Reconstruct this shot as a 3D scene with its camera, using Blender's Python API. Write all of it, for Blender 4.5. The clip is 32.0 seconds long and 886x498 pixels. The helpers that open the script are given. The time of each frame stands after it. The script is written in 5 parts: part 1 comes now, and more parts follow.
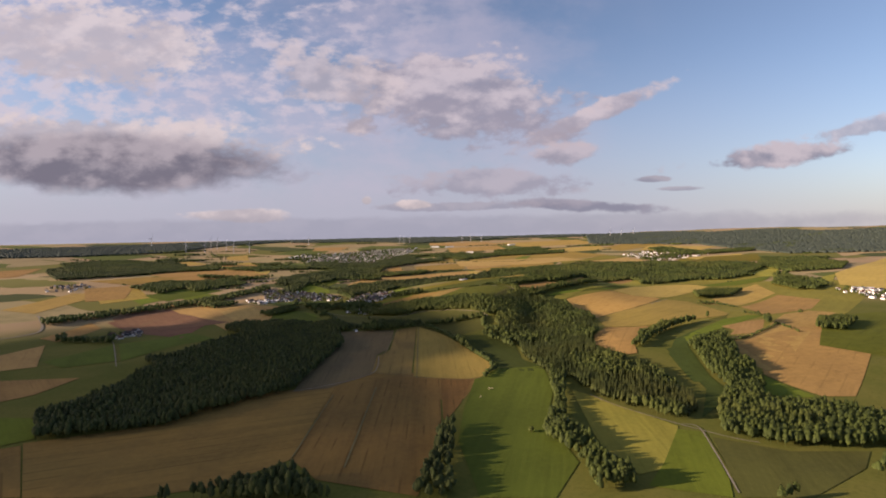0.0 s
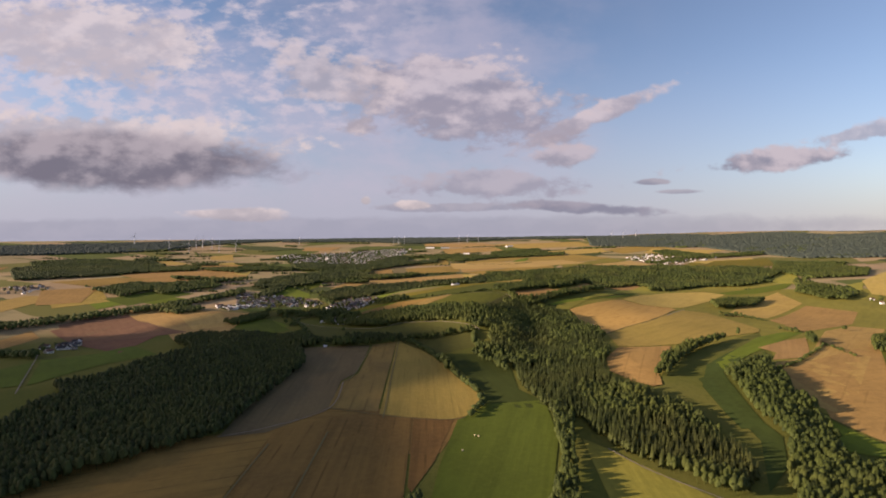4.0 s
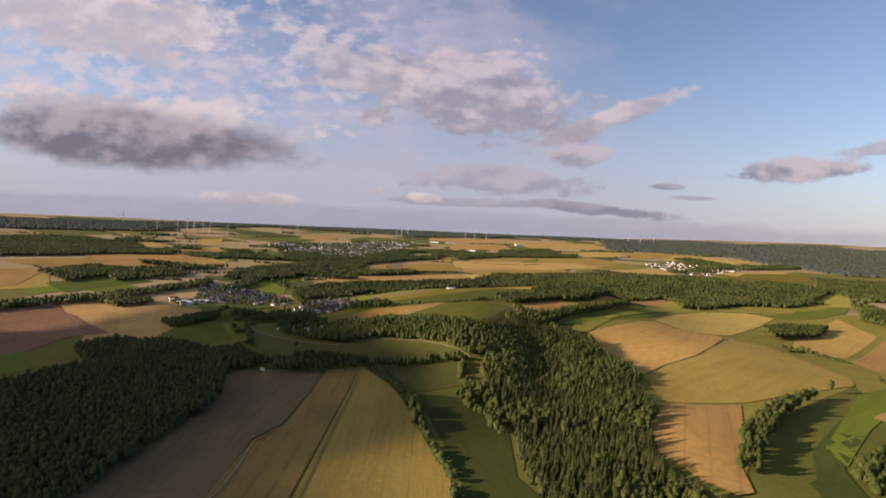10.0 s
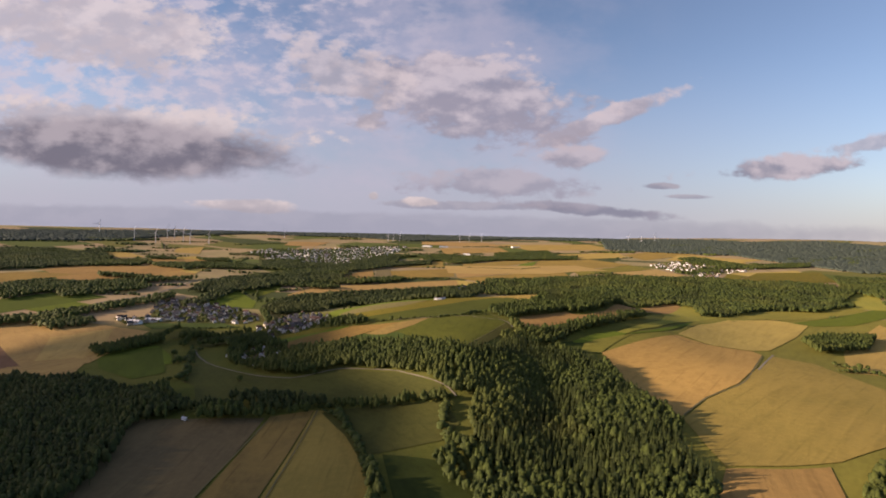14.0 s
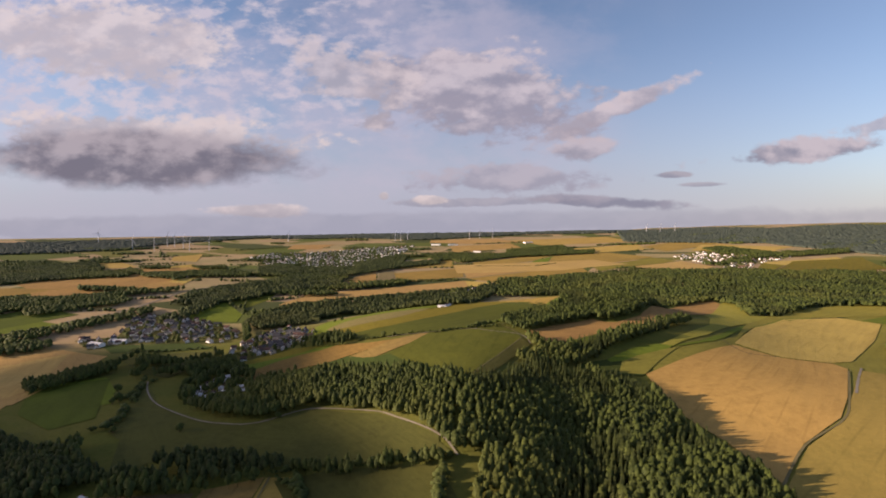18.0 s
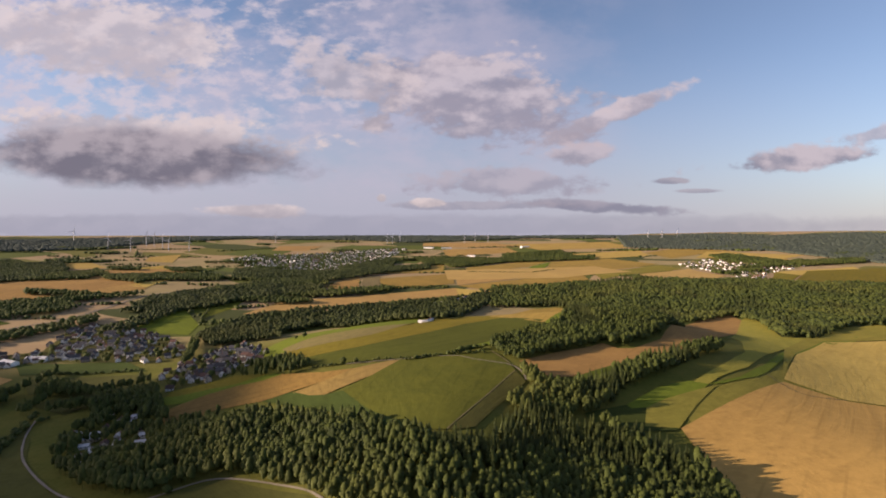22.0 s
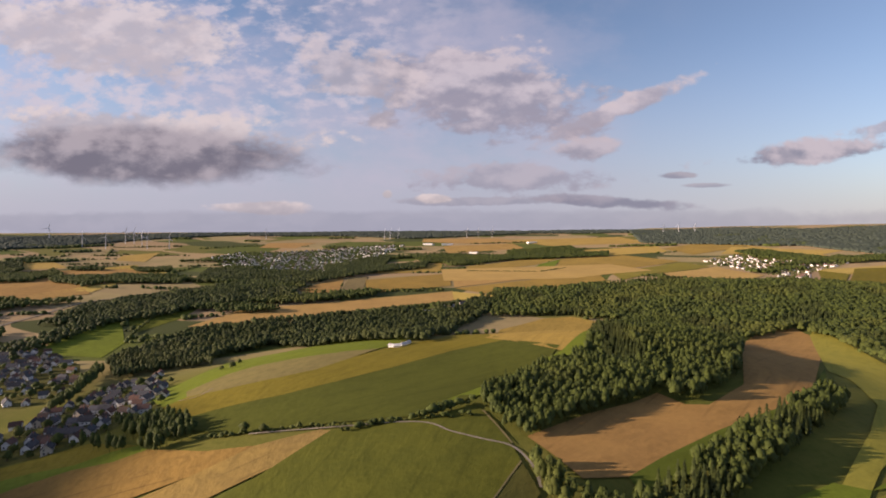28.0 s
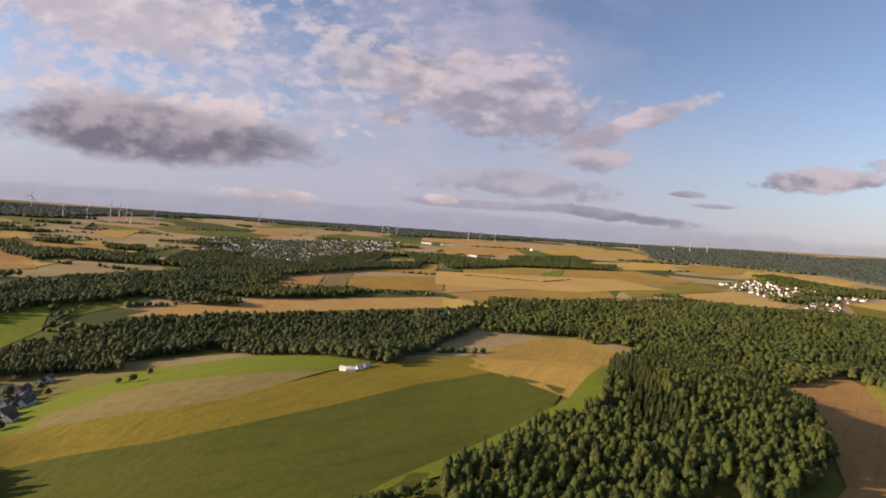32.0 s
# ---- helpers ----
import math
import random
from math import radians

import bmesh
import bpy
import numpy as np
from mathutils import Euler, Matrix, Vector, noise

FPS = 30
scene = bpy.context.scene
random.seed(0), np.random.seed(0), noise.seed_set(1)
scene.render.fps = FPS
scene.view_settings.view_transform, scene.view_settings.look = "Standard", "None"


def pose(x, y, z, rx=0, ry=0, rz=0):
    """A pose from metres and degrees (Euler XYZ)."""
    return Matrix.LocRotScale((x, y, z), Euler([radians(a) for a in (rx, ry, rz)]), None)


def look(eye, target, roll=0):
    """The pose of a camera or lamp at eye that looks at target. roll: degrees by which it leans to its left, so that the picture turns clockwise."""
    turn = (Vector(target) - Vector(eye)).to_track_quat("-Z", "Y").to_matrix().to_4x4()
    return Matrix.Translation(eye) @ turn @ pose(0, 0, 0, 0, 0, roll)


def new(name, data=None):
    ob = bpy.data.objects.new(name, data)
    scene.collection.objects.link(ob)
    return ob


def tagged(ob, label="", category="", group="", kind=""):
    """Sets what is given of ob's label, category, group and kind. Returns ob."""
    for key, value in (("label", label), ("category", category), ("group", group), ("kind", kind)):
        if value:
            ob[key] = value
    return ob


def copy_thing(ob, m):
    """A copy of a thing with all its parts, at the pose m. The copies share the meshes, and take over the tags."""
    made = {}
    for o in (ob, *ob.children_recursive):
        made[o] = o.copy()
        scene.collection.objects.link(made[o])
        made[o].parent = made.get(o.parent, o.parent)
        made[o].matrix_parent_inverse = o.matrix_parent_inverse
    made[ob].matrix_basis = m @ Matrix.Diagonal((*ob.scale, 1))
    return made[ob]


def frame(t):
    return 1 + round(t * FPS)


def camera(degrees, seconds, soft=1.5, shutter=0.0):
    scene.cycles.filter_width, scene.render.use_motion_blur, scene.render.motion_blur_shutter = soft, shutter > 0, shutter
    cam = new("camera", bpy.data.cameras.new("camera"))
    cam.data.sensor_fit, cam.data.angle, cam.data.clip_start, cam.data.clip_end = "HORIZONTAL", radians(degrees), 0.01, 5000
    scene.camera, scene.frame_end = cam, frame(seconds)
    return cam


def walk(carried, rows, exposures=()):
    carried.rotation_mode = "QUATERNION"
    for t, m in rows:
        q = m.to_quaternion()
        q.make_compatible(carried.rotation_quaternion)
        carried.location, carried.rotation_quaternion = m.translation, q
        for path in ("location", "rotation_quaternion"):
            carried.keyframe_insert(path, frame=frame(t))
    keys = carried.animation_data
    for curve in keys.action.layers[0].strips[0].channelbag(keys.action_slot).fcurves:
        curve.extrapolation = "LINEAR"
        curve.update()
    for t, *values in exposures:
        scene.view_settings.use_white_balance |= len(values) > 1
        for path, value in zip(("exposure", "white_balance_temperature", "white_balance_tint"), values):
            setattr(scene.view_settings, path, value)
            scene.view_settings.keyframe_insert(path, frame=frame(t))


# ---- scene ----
# ---- camera ----
cam = camera(84.0, 32.0, soft=1.9)
ROWS = [
    (0, 0.0, -0.0, 184.7, -0.24, -1.48, 1.06),
    (0.5, 3.0, 17.4, 184.4, -0.72, -1.38, 1.01),
    (1, 6.0, 34.8, 184.1, -0.73, -1.17, 1.19),
    (1.5, 9.0, 52.2, 183.9, -0.48, -1.18, 0.82),
    (2, 12.0, 69.7, 183.7, -0.47, -1.55, 0.89),
    (2.5, 15.0, 87.2, 183.5, -0.61, -1.67, 1.06),
    (3, 18.1, 104.7, 183.4, -0.55, -1.50, 0.79),
    (3.5, 21.1, 122.3, 183.3, -0.33, -1.41, 0.71),
    (5.5, 33.4, 193.4, 183.5, -0.80, -1.36, -1.12),
    (6, 36.2, 211.2, 183.8, -0.65, -1.26, -1.84),
    (6.5, 39.0, 229.1, 184.1, -0.78, -1.35, -2.08),
    (7, 41.8, 247.0, 184.3, -0.79, -1.40, -1.66),
    (7.5, 44.5, 264.9, 184.6, -0.41, -1.71, -1.81),
    (8, 47.1, 282.7, 184.8, -0.07, -2.00, -2.42),
    (8.5, 49.7, 300.6, 184.9, 0.05, -1.73, -1.92),
    (9, 52.3, 318.4, 185.0, 0.18, -1.64, -1.41),
    (9.5, 54.8, 336.3, 185.0, 0.56, -1.96, -2.02),
    (10, 57.3, 354.1, 185.0, 0.79, -2.09, -2.47),
    (10.5, 59.8, 371.9, 185.0, 0.79, -2.37, -1.42),
    (11, 62.4, 389.8, 185.0, 1.05, -2.16, -0.34),
    (11.5, 64.9, 407.6, 184.9, 1.49, -2.06, 0.49),
    (12, 67.5, 425.5, 184.8, 1.18, -2.39, 1.43),
    (12.5, 70.0, 443.4, 184.6, 0.74, -2.20, 1.46),
    (13, 72.5, 461.2, 184.4, 0.54, -1.94, 1.28),
    (13.5, 74.9, 479.0, 184.2, 0.61, -1.85, -0.18),
    (14, 77.3, 496.7, 184.0, 0.37, -1.67, -1.32),
    (14.5, 79.7, 514.3, 183.8, 0.50, -1.32, -1.63),
    (16.5, 87.1, 583.6, 183.7, 1.49, -1.97, -0.22),
    (17, 89.1, 600.4, 183.7, 1.50, -2.10, 0.25),
    (17.5, 91.1, 617.1, 183.6, 1.65, -2.07, 0.74),
    (18, 93.3, 633.8, 183.5, 1.71, -1.95, 0.81),
    (18.5, 95.5, 650.4, 183.5, 1.49, -1.78, 1.11),
    (19, 97.8, 666.9, 183.4, 1.10, -1.68, 1.56),
    (19.5, 100.2, 683.5, 183.3, 1.23, -1.66, 1.29),
    (20, 102.5, 700.0, 183.2, 1.41, -1.75, 0.59),
    (20.5, 105.0, 716.7, 183.1, 1.45, -1.73, -0.03),
    (21, 107.4, 733.5, 183.0, 1.39, -1.73, 0.00),
    (21.5, 110.0, 750.3, 182.8, 1.33, -1.65, 0.23),
    (22, 112.5, 767.3, 182.7, 1.38, -1.62, 0.04),
    (22.5, 115.0, 784.4, 182.5, 1.71, -1.53, -0.04),
    (23, 117.5, 801.6, 182.3, 2.27, -1.54, 0.11),
    (23.5, 119.8, 818.9, 182.0, 2.17, -1.74, -0.33),
    (24, 122.1, 836.3, 181.8, 1.62, -1.81, 0.19),
    (24.5, 124.2, 853.7, 181.4, 1.44, -1.84, 1.01),
    (25, 126.3, 871.0, 181.1, 1.67, -1.93, 0.82),
    (25.5, 128.4, 888.4, 180.7, 1.53, -2.02, 0.64),
    (27.5, 136.2, 956.8, 179.2, 2.45, -1.94, -0.19),
    (28, 138.3, 973.6, 178.7, 2.07, -2.09, 0.31),
    (28.5, 140.4, 990.4, 178.1, 1.58, -2.44, 0.60),
    (29, 142.5, 1007.2, 177.5, 1.75, -2.48, 0.41),
    (29.5, 144.6, 1023.9, 176.9, 2.13, -2.37, -0.22),
    (30, 146.7, 1040.6, 176.1, 1.97, -2.52, -0.97),
    (30.5, 148.9, 1057.4, 175.3, 1.89, -2.67, -2.29),
    (31, 151.0, 1074.2, 174.5, 2.39, -2.73, -3.09),
    (31.5, 153.2, 1091.0, 173.7, 2.65, -2.48, -3.40),
    (32, 155.3, 1108.0, 173.0, 2.58, -2.01, -4.11),
]
walk(cam, [(t, pose(x, y, z, 90 + pitch, roll, yaw)) for t, x, y, z, yaw, pitch, roll in ROWS],
     exposures=((0.0, 1.15, 6800, 24), (32.0, 1.15, 6800, 24)))

# ---- light ----
SUN_ELEVATION, SUN_FROM = 16.0, 188.0      # degrees; SUN_FROM is counted from +x, anticlockwise
sun_way = Vector((math.cos(radians(SUN_FROM)) * math.cos(radians(SUN_ELEVATION)),
                  math.sin(radians(SUN_FROM)) * math.cos(radians(SUN_ELEVATION)), math.sin(radians(SUN_ELEVATION))))
sun = new("sun", bpy.data.lights.new("sun", "SUN"))
sun.data.energy, sun.data.angle, sun.data.color = 4.5, radians(0.6), (1.0, 0.83, 0.63)
sun.matrix_basis = look((0, 0, 900), Vector((0, 0, 900)) - sun_way)


class Nodes:
    """A short way to write node trees."""

    def __init__(self, tree):
        self.tree = tree
        tree.nodes.clear()

    def put(self, kind, sockets=(), **props):
        n = self.tree.nodes.new(kind)
        for k, v in props.items():
            setattr(n, k, v)
        for k, v in dict(sockets).items():
            if isinstance(v, bpy.types.NodeSocket):
                self.tree.links.new(v, n.inputs[k])
            else:
                n.inputs[k].default_value = v
        return n

    def math(self, op, a, b=0.0, c=0.0):
        return self.put("ShaderNodeMath", {0: a, 1: b, 2: c}, operation=op).outputs[0]

    def noise(self, vector, scale, detail=4.0, rough=0.55, distortion=0.0):
        return self.put("ShaderNodeTexNoise", {"Vector": vector, "Scale": scale, "Detail": detail, "Roughness": rough, "Distortion": distortion})

    def ramp(self, value, lo, hi):
        return self.put("ShaderNodeMapRange", {"Value": value, "From Min": lo, "From Max": hi}, interpolation_type="SMOOTHSTEP").outputs["Result"]

    def mix(self, fac, a, b, blend="MIX"):
        n = self.put("ShaderNodeMix", data_type="RGBA", blend_type=blend)
        for i, v in ((0, fac), (6, a), (7, b)):
            if isinstance(v, bpy.types.NodeSocket):
                self.tree.links.new(v, n.inputs[i])
            else:
                n.inputs[i].default_value = v if i == 0 else (*v[:3], 1.0)
        return n.outputs[2]


def build_sky():
    world = bpy.data.worlds.new("evening_sky")
    scene.world = world
    world.use_nodes = True
    n = Nodes(world.node_tree)
    sky = n.put("ShaderNodeTexSky", sky_type="NISHITA", sun_disc=False, sun_elevation=radians(SUN_ELEVATION),
                sun_rotation=radians(90.0 - SUN_FROM), altitude=300.0, air_density=1.0, dust_density=0.6, ozone_density=2.0)
    base = n.mix(1.0, sky.outputs[0], (0.075, 0.075, 0.075), "MULTIPLY")
    way = n.put("ShaderNodeTexCoord").outputs["Generated"]
    part = n.put("ShaderNodeSeparateXYZ", {0: way})
    x, y, z = part.outputs
    ahead = n.math("MAXIMUM", n.math("ABSOLUTE", y), 0.12)
    u, v = n.math("DIVIDE", x, ahead), n.math("DIVIDE", z, ahead)
    flat = n.put("ShaderNodeCombineXYZ", {0: u, 1: v, 2: n.math("MULTIPLY", y, 0.5)}).outputs[0]
    wide = n.put("ShaderNodeMapping", {"Vector": flat, "Scale": (1.0, 1.7, 1.0)}).outputs[0]
    lit_side = n.put("ShaderNodeMapping", {"Vector": flat, "Scale": (1.0, 1.7, 1.0), "Location": (0.030, -0.035, 0.0)}).outputs[0]
    lump = n.noise(wide, 8.0, 7.0, 0.56).outputs[0]
    shade = n.math("SUBTRACT", lump, n.noise(lit_side, 8.0, 4.0, 0.5).outputs[0])
    puff = n.math("SUBTRACT", n.noise(wide, 34.0, 4.0, 0.55).outputs[0], 0.5)
    rag = n.math("MULTIPLY_ADD", puff, 0.45, n.math("SUBTRACT", lump, 0.5))

    # pale veil towards the horizon, thicker to the west
    low = n.math("MULTIPLY", n.ramp(v, 0.40, 0.0), n.ramp(u, 1.7, -0.2))
    veil = n.mix(n.math("MULTIPLY", low, 0.88), base, (0.190, 0.208, 0.256))
    veil = n.mix(n.math("MULTIPLY", n.ramp(v, 0.16, 0.0), 0.55), veil, (0.205, 0.226, 0.275))
    # fleece of small puffs, high in the west
    patch = n.noise(flat, 3.4, 3.0, 0.5).outputs[0]
    slant = n.put("ShaderNodeMapping", {"Vector": flat, "Scale": (1.0, 1.9, 1.0), "Rotation": (0.0, 0.0, 0.18)}).outputs[0]
    fleece = n.noise(slant, 19.0, 5.0, 0.55, 0.15).outputs[0]
    there = n.math("MULTIPLY", n.ramp(u, 0.12, -0.30), n.ramp(v, 0.15, 0.26))
    mask = n.math("MULTIPLY", n.ramp(n.math("MULTIPLY_ADD", patch, 0.45, fleece), 0.66, 0.90), there)
    colour = n.mix(n.math("MULTIPLY", mask, 0.80), veil, (0.300, 0.292, 0.318))
    # thin sheet over the middle
    sheet = n.math("MULTIPLY", n.ramp(n.noise(wide, 3.6, 6.0, 0.6).outputs[0], 0.36, 0.66), n.math("MULTIPLY", n.ramp(u, 0.50, 0.0), n.ramp(v, 0.02, 0.12)))
    colour = n.mix(n.math("MULTIPLY", sheet, 0.55), colour, (0.250, 0.245, 0.290))
    # single clouds: middle, half width, half height, slant, raggedness, strength, dark colour, lit colour
    for cu, cv, w, h, lean, give, strength, dark, lit in (
            (-0.72, 0.410, 0.30, 0.085, -0.12, 2.6, 0.85, (0.235, 0.230, 0.248), (0.335, 0.315, 0.315)),
            (-0.66, 0.205, 0.40, 0.045, -0.07, 2.4, 0.80, (0.213, 0.209, 0.225), (0.339, 0.310, 0.297)),
            (-0.66, 0.160, 0.37, 0.064, -0.03, 0.70, 0.95, (0.080, 0.080, 0.101), (0.187, 0.180, 0.198)),
            (0.04, 0.275, 0.24, 0.095, -0.10, 2.4, 0.80, (0.144, 0.142, 0.171), (0.291, 0.272, 0.284)),
            (-0.22, 0.315, 0.13, 0.070, -0.25, 2.6, 0.75, (0.191, 0.189, 0.211), (0.296, 0.277, 0.286)),
            (0.30, 0.235, 0.17, 0.022, 0.40, 2.0, 0.85, (0.178, 0.173, 0.198), (0.291, 0.270, 0.281)),
            (0.25, 0.160, 0.08, 0.022, 0.05, 2.2, 0.80, (0.144, 0.142, 0.169), (0.252, 0.236, 0.252)),
            (0.70, 0.152, 0.17, 0.022, 0.08, 2.2, 0.90, (0.117, 0.120, 0.151), (0.261, 0.243, 0.257)),
            (0.86, 0.205, 0.10, 0.020, 0.20, 2.4, 0.70, (0.157, 0.155, 0.184), (0.270, 0.252, 0.266)),
            (0.12, 0.105, 0.19, 0.028, 0.00, 2.2, 0.70, (0.144, 0.144, 0.176), (0.217, 0.209, 0.232)),
            (0.28, 0.058, 0.17, 0.013, -0.06, 2.0, 0.85, (0.103, 0.110, 0.144), (0.165, 0.164, 0.191)),
            (0.05, 0.060, 0.22, 0.009, 0.00, 2.0, 0.60, (0.113, 0.119, 0.151), (0.174, 0.171, 0.194)),
            (-0.42, 0.050, 0.11, 0.013, 0.00, 2.2, 0.75, (0.226, 0.216, 0.223), (0.348, 0.317, 0.302)),
            (-0.05, 0.066, 0.035, 0.009, 0.00, 2.0, 0.80, (0.209, 0.203, 0.211), (0.348, 0.317, 0.302)),
            (-0.15, 0.075, 0.012, 0.010, 0.00, 2.0, 0.80, (0.209, 0.203, 0.211), (0.348, 0.317, 0.302)),
            (0.43, 0.108, 0.035, 0.006, 0.00, 1.6, 0.80, (0.113, 0.117, 0.149), (0.178, 0.173, 0.194)),
            (0.49, 0.088, 0.045, 0.005, 0.00, 1.6, 0.70, (0.131, 0.135, 0.167), (0.187, 0.182, 0.203)),
            (-0.40, 0.020, 1.50, 0.026, 0.00, 1.0, 0.35, (0.100, 0.112, 0.146), (0.138, 0.146, 0.178))):
        du, dv = n.math("SUBTRACT", u, cu), n.math("SUBTRACT", v, cv)
        dv = n.math("MULTIPLY_ADD", du, -lean, dv)
        far = n.math("SQRT", n.math("ADD", n.math("POWER", n.math("DIVIDE", du, w), 2.0), n.math("POWER", n.math("DIVIDE", dv, h), 2.0)))
        inside_it = n.ramp(n.math("MULTIPLY_ADD", rag, -give, far), 1.12, 0.62)
        top = n.math("ADD", n.math("MULTIPLY", dv, 0.42 / h), n.math("MULTIPLY", shade, 3.4))
        tone = n.mix(n.ramp(n.math("MULTIPLY_ADD", rag, 0.6, top), -0.35, 0.62), dark, lit)
        colour = n.mix(n.math("MULTIPLY", inside_it, strength), colour, tone)
    back = n.put("ShaderNodeBackground", {"Color": colour, "Strength": 0.94})
    out = n.put("ShaderNodeOutputWorld", {"Surface": back.outputs[0]})


build_sky()

# ---- materials ----
MATERIALS = {}


def material(name, make, rough=0.85, bump=0.0):
    """A material; make(n, position) gives the colour socket and, if it likes, a height socket."""
    m = bpy.data.materials.new(name)
    m.use_nodes = True
    n = Nodes(m.node_tree)
    co = n.put("ShaderNodeTexCoord").outputs["Object"]
    where = n.put("ShaderNodeNewGeometry").outputs["Position"]
    colour, relief = make(n, co, where)
    bsdf = n.put("ShaderNodeBsdfPrincipled", {"Base Color": colour, "Roughness": rough})
    bsdf.inputs["Specular IOR Level"].default_value = 0.25 if rough < 0.8 else 0.04
    if relief is not None and bump:
        bsdf_bump = n.put("ShaderNodeBump", {"Height": relief, "Strength": 0.6, "Distance": bump})
        n.tree.links.new(bsdf_bump.outputs[0], bsdf.inputs["Normal"])
    n.put("ShaderNodeOutputMaterial", {"Surface": bsdf.outputs[0]})
    MATERIALS[name] = m
    return m


def crop(name, main, other, lines, width, bump):
    """A crop or grass: rows along the field's own x, tramlines, blotches, a tone for each field."""

    def make(n, co, where):
        tone = n.put("ShaderNodeObjectInfo").outputs["Random"]
        broad = n.noise(where, 0.011, 4.0, 0.6)
        grain = n.noise(where, 0.16, 5.0, 0.7)
        along = n.put("ShaderNodeMapping", {"Vector": co, "Scale": (0.004, 0.085, 1.0)}).outputs[0]
        streak = n.noise(along, 1.0, 4.0, 0.65)
        c = n.mix(n.ramp(broad.outputs[0], 0.35, 0.68), main, other)
        c = n.mix(n.math("MULTIPLY", n.ramp(streak.outputs[0], 0.40, 0.72), 0.55), c, [v * 0.72 for v in other])
        c = n.mix(n.math("MULTIPLY", n.ramp(grain.outputs[0], 0.35, 0.75), 0.35), c, [v * 1.28 for v in main])
        across = n.put("ShaderNodeSeparateXYZ", {0: co}).outputs[1]
        cell = n.math("PINGPONG", across, width / 2)
        tram = n.ramp(cell, 1.3, 0.5)
        gaps = n.ramp(n.noise(where, 0.02, 2.0).outputs[0], 0.42, 0.6)
        c = n.mix(n.math("MULTIPLY", n.math("MULTIPLY", tram, gaps), lines), c, [v * 0.62 for v in other])
        c = n.put("ShaderNodeHueSaturation", {"Color": c, "Value": n.math("MULTIPLY_ADD", tone, 0.28, 0.86),
                                             "Hue": n.math("MULTIPLY_ADD", tone, 0.016, 0.492)}).outputs[0]
        relief = n.math("ADD", streak.outputs[0], n.math("MULTIPLY", grain.outputs[0], 0.7))
        return c, relief

    return material(name, make, 0.92, bump)


CROPS = {
    # crop: main colour, second colour, strength of tramlines, their distance, relief, label
    "stubble": ((0.325, 0.205, 0.066), (0.27, 0.17, 0.058), 0.35, 18, 0.8, "harvested tan grain stubble field with faint wheel tracks"),
    "stubble_red": ((0.375, 0.245, 0.084), (0.315, 0.205, 0.074), 0.3, 20, 0.8, "harvested reddish-tan stubble field on the plateau"),
    "stubble_bright": ((0.4, 0.252, 0.074), (0.345, 0.217, 0.066), 0.3, 20, 0.8, "wide sunlit orange-tan stubble field on the plateau"),
    "wheat_brown": ((0.212, 0.127, 0.038), (0.16, 0.098, 0.033), 0.6, 16, 1.0, "brown ripe grain field with darker tramlines"),
    "fallow": ((0.165, 0.13, 0.062), (0.138, 0.11, 0.056), 0.3, 22, 0.8, "grey-olive fallow field beside the wood"),
    "fallow_pale": ((0.19, 0.165, 0.06), (0.16, 0.14, 0.054), 0.3, 22, 0.8, "pale olive mown strip of field"),
    "ripe": ((0.303, 0.209, 0.051), (0.242, 0.171, 0.046), 0.45, 17, 1.0, "ripe golden grain field with rows running lengthwise"),
    "ripe_tan": ((0.385, 0.272, 0.074), (0.33, 0.235, 0.066), 0.35, 19, 1.0, "pale golden ripe grain field"),
    "ripe_green": ((0.325, 0.245, 0.060), (0.275, 0.215, 0.052), 0.35, 19, 1.0, "yellow-green ripening grain field on the plateau"),
    "ripe_brown": ((0.22, 0.145, 0.046), (0.165, 0.112, 0.042), 0.5, 16, 1.0, "ochre ripe grain strip with tramlines"),
    "yellow": ((0.150, 0.120, 0.018), (0.128, 0.106, 0.017), 0.35, 18, 1.0, "yellow-green ripening grain strip"),
    "green_yellow": ((0.108, 0.122, 0.017), (0.082, 0.098, 0.016), 0.35, 18, 0.8, "yellow-green meadow with streaks of mown grass"),
    "green_mown": ((0.092, 0.098, 0.016), (0.070, 0.080, 0.015), 0.3, 20, 0.8, "mottled green mown meadow beside the lane"),
    "crop_green": ((0.066, 0.072, 0.013), (0.056, 0.062, 0.012), 0.3, 20, 0.8, "deep green root crop field"),
    "meadow": ((0.088, 0.118, 0.018), (0.074, 0.098, 0.016), 0.0, 24, 0.6, "green grazing meadow"),
    "meadow_bright": ((0.124, 0.158, 0.019), (0.104, 0.134, 0.018), 0.1, 24, 0.6, "bright green pasture strip"),
    # Partly a shaded copy of meadow: tree shade is put into the colour.
    "meadow_dark": ((0.05, 0.068, 0.016), (0.041, 0.056, 0.014), 0.0, 24, 0.6, "dark green meadow, in places with tree shade in its colour"),
    "pale_meadow": ((0.235, 0.205, 0.038), (0.19, 0.176, 0.033), 0.2, 22, 0.7, "pale yellow-green dry meadow"),
    "olive": ((0.080, 0.080, 0.021), (0.064, 0.064, 0.019), 0.15, 24, 0.7, "olive-green meadow with worn patches"),
    "dry_meadow": ((0.180, 0.155, 0.032), (0.146, 0.130, 0.028), 0.15, 24, 0.7, "dry yellowish grass between the plateau fields"),
    "soil": ((0.165, 0.088, 0.051), (0.135, 0.074, 0.046), 0.2, 18, 1.0, "bare red-brown ploughed field"),
}
for key, (main, other, lines, width, bump, _) in CROPS.items():
    crop(key, main, other, lines, width, bump)


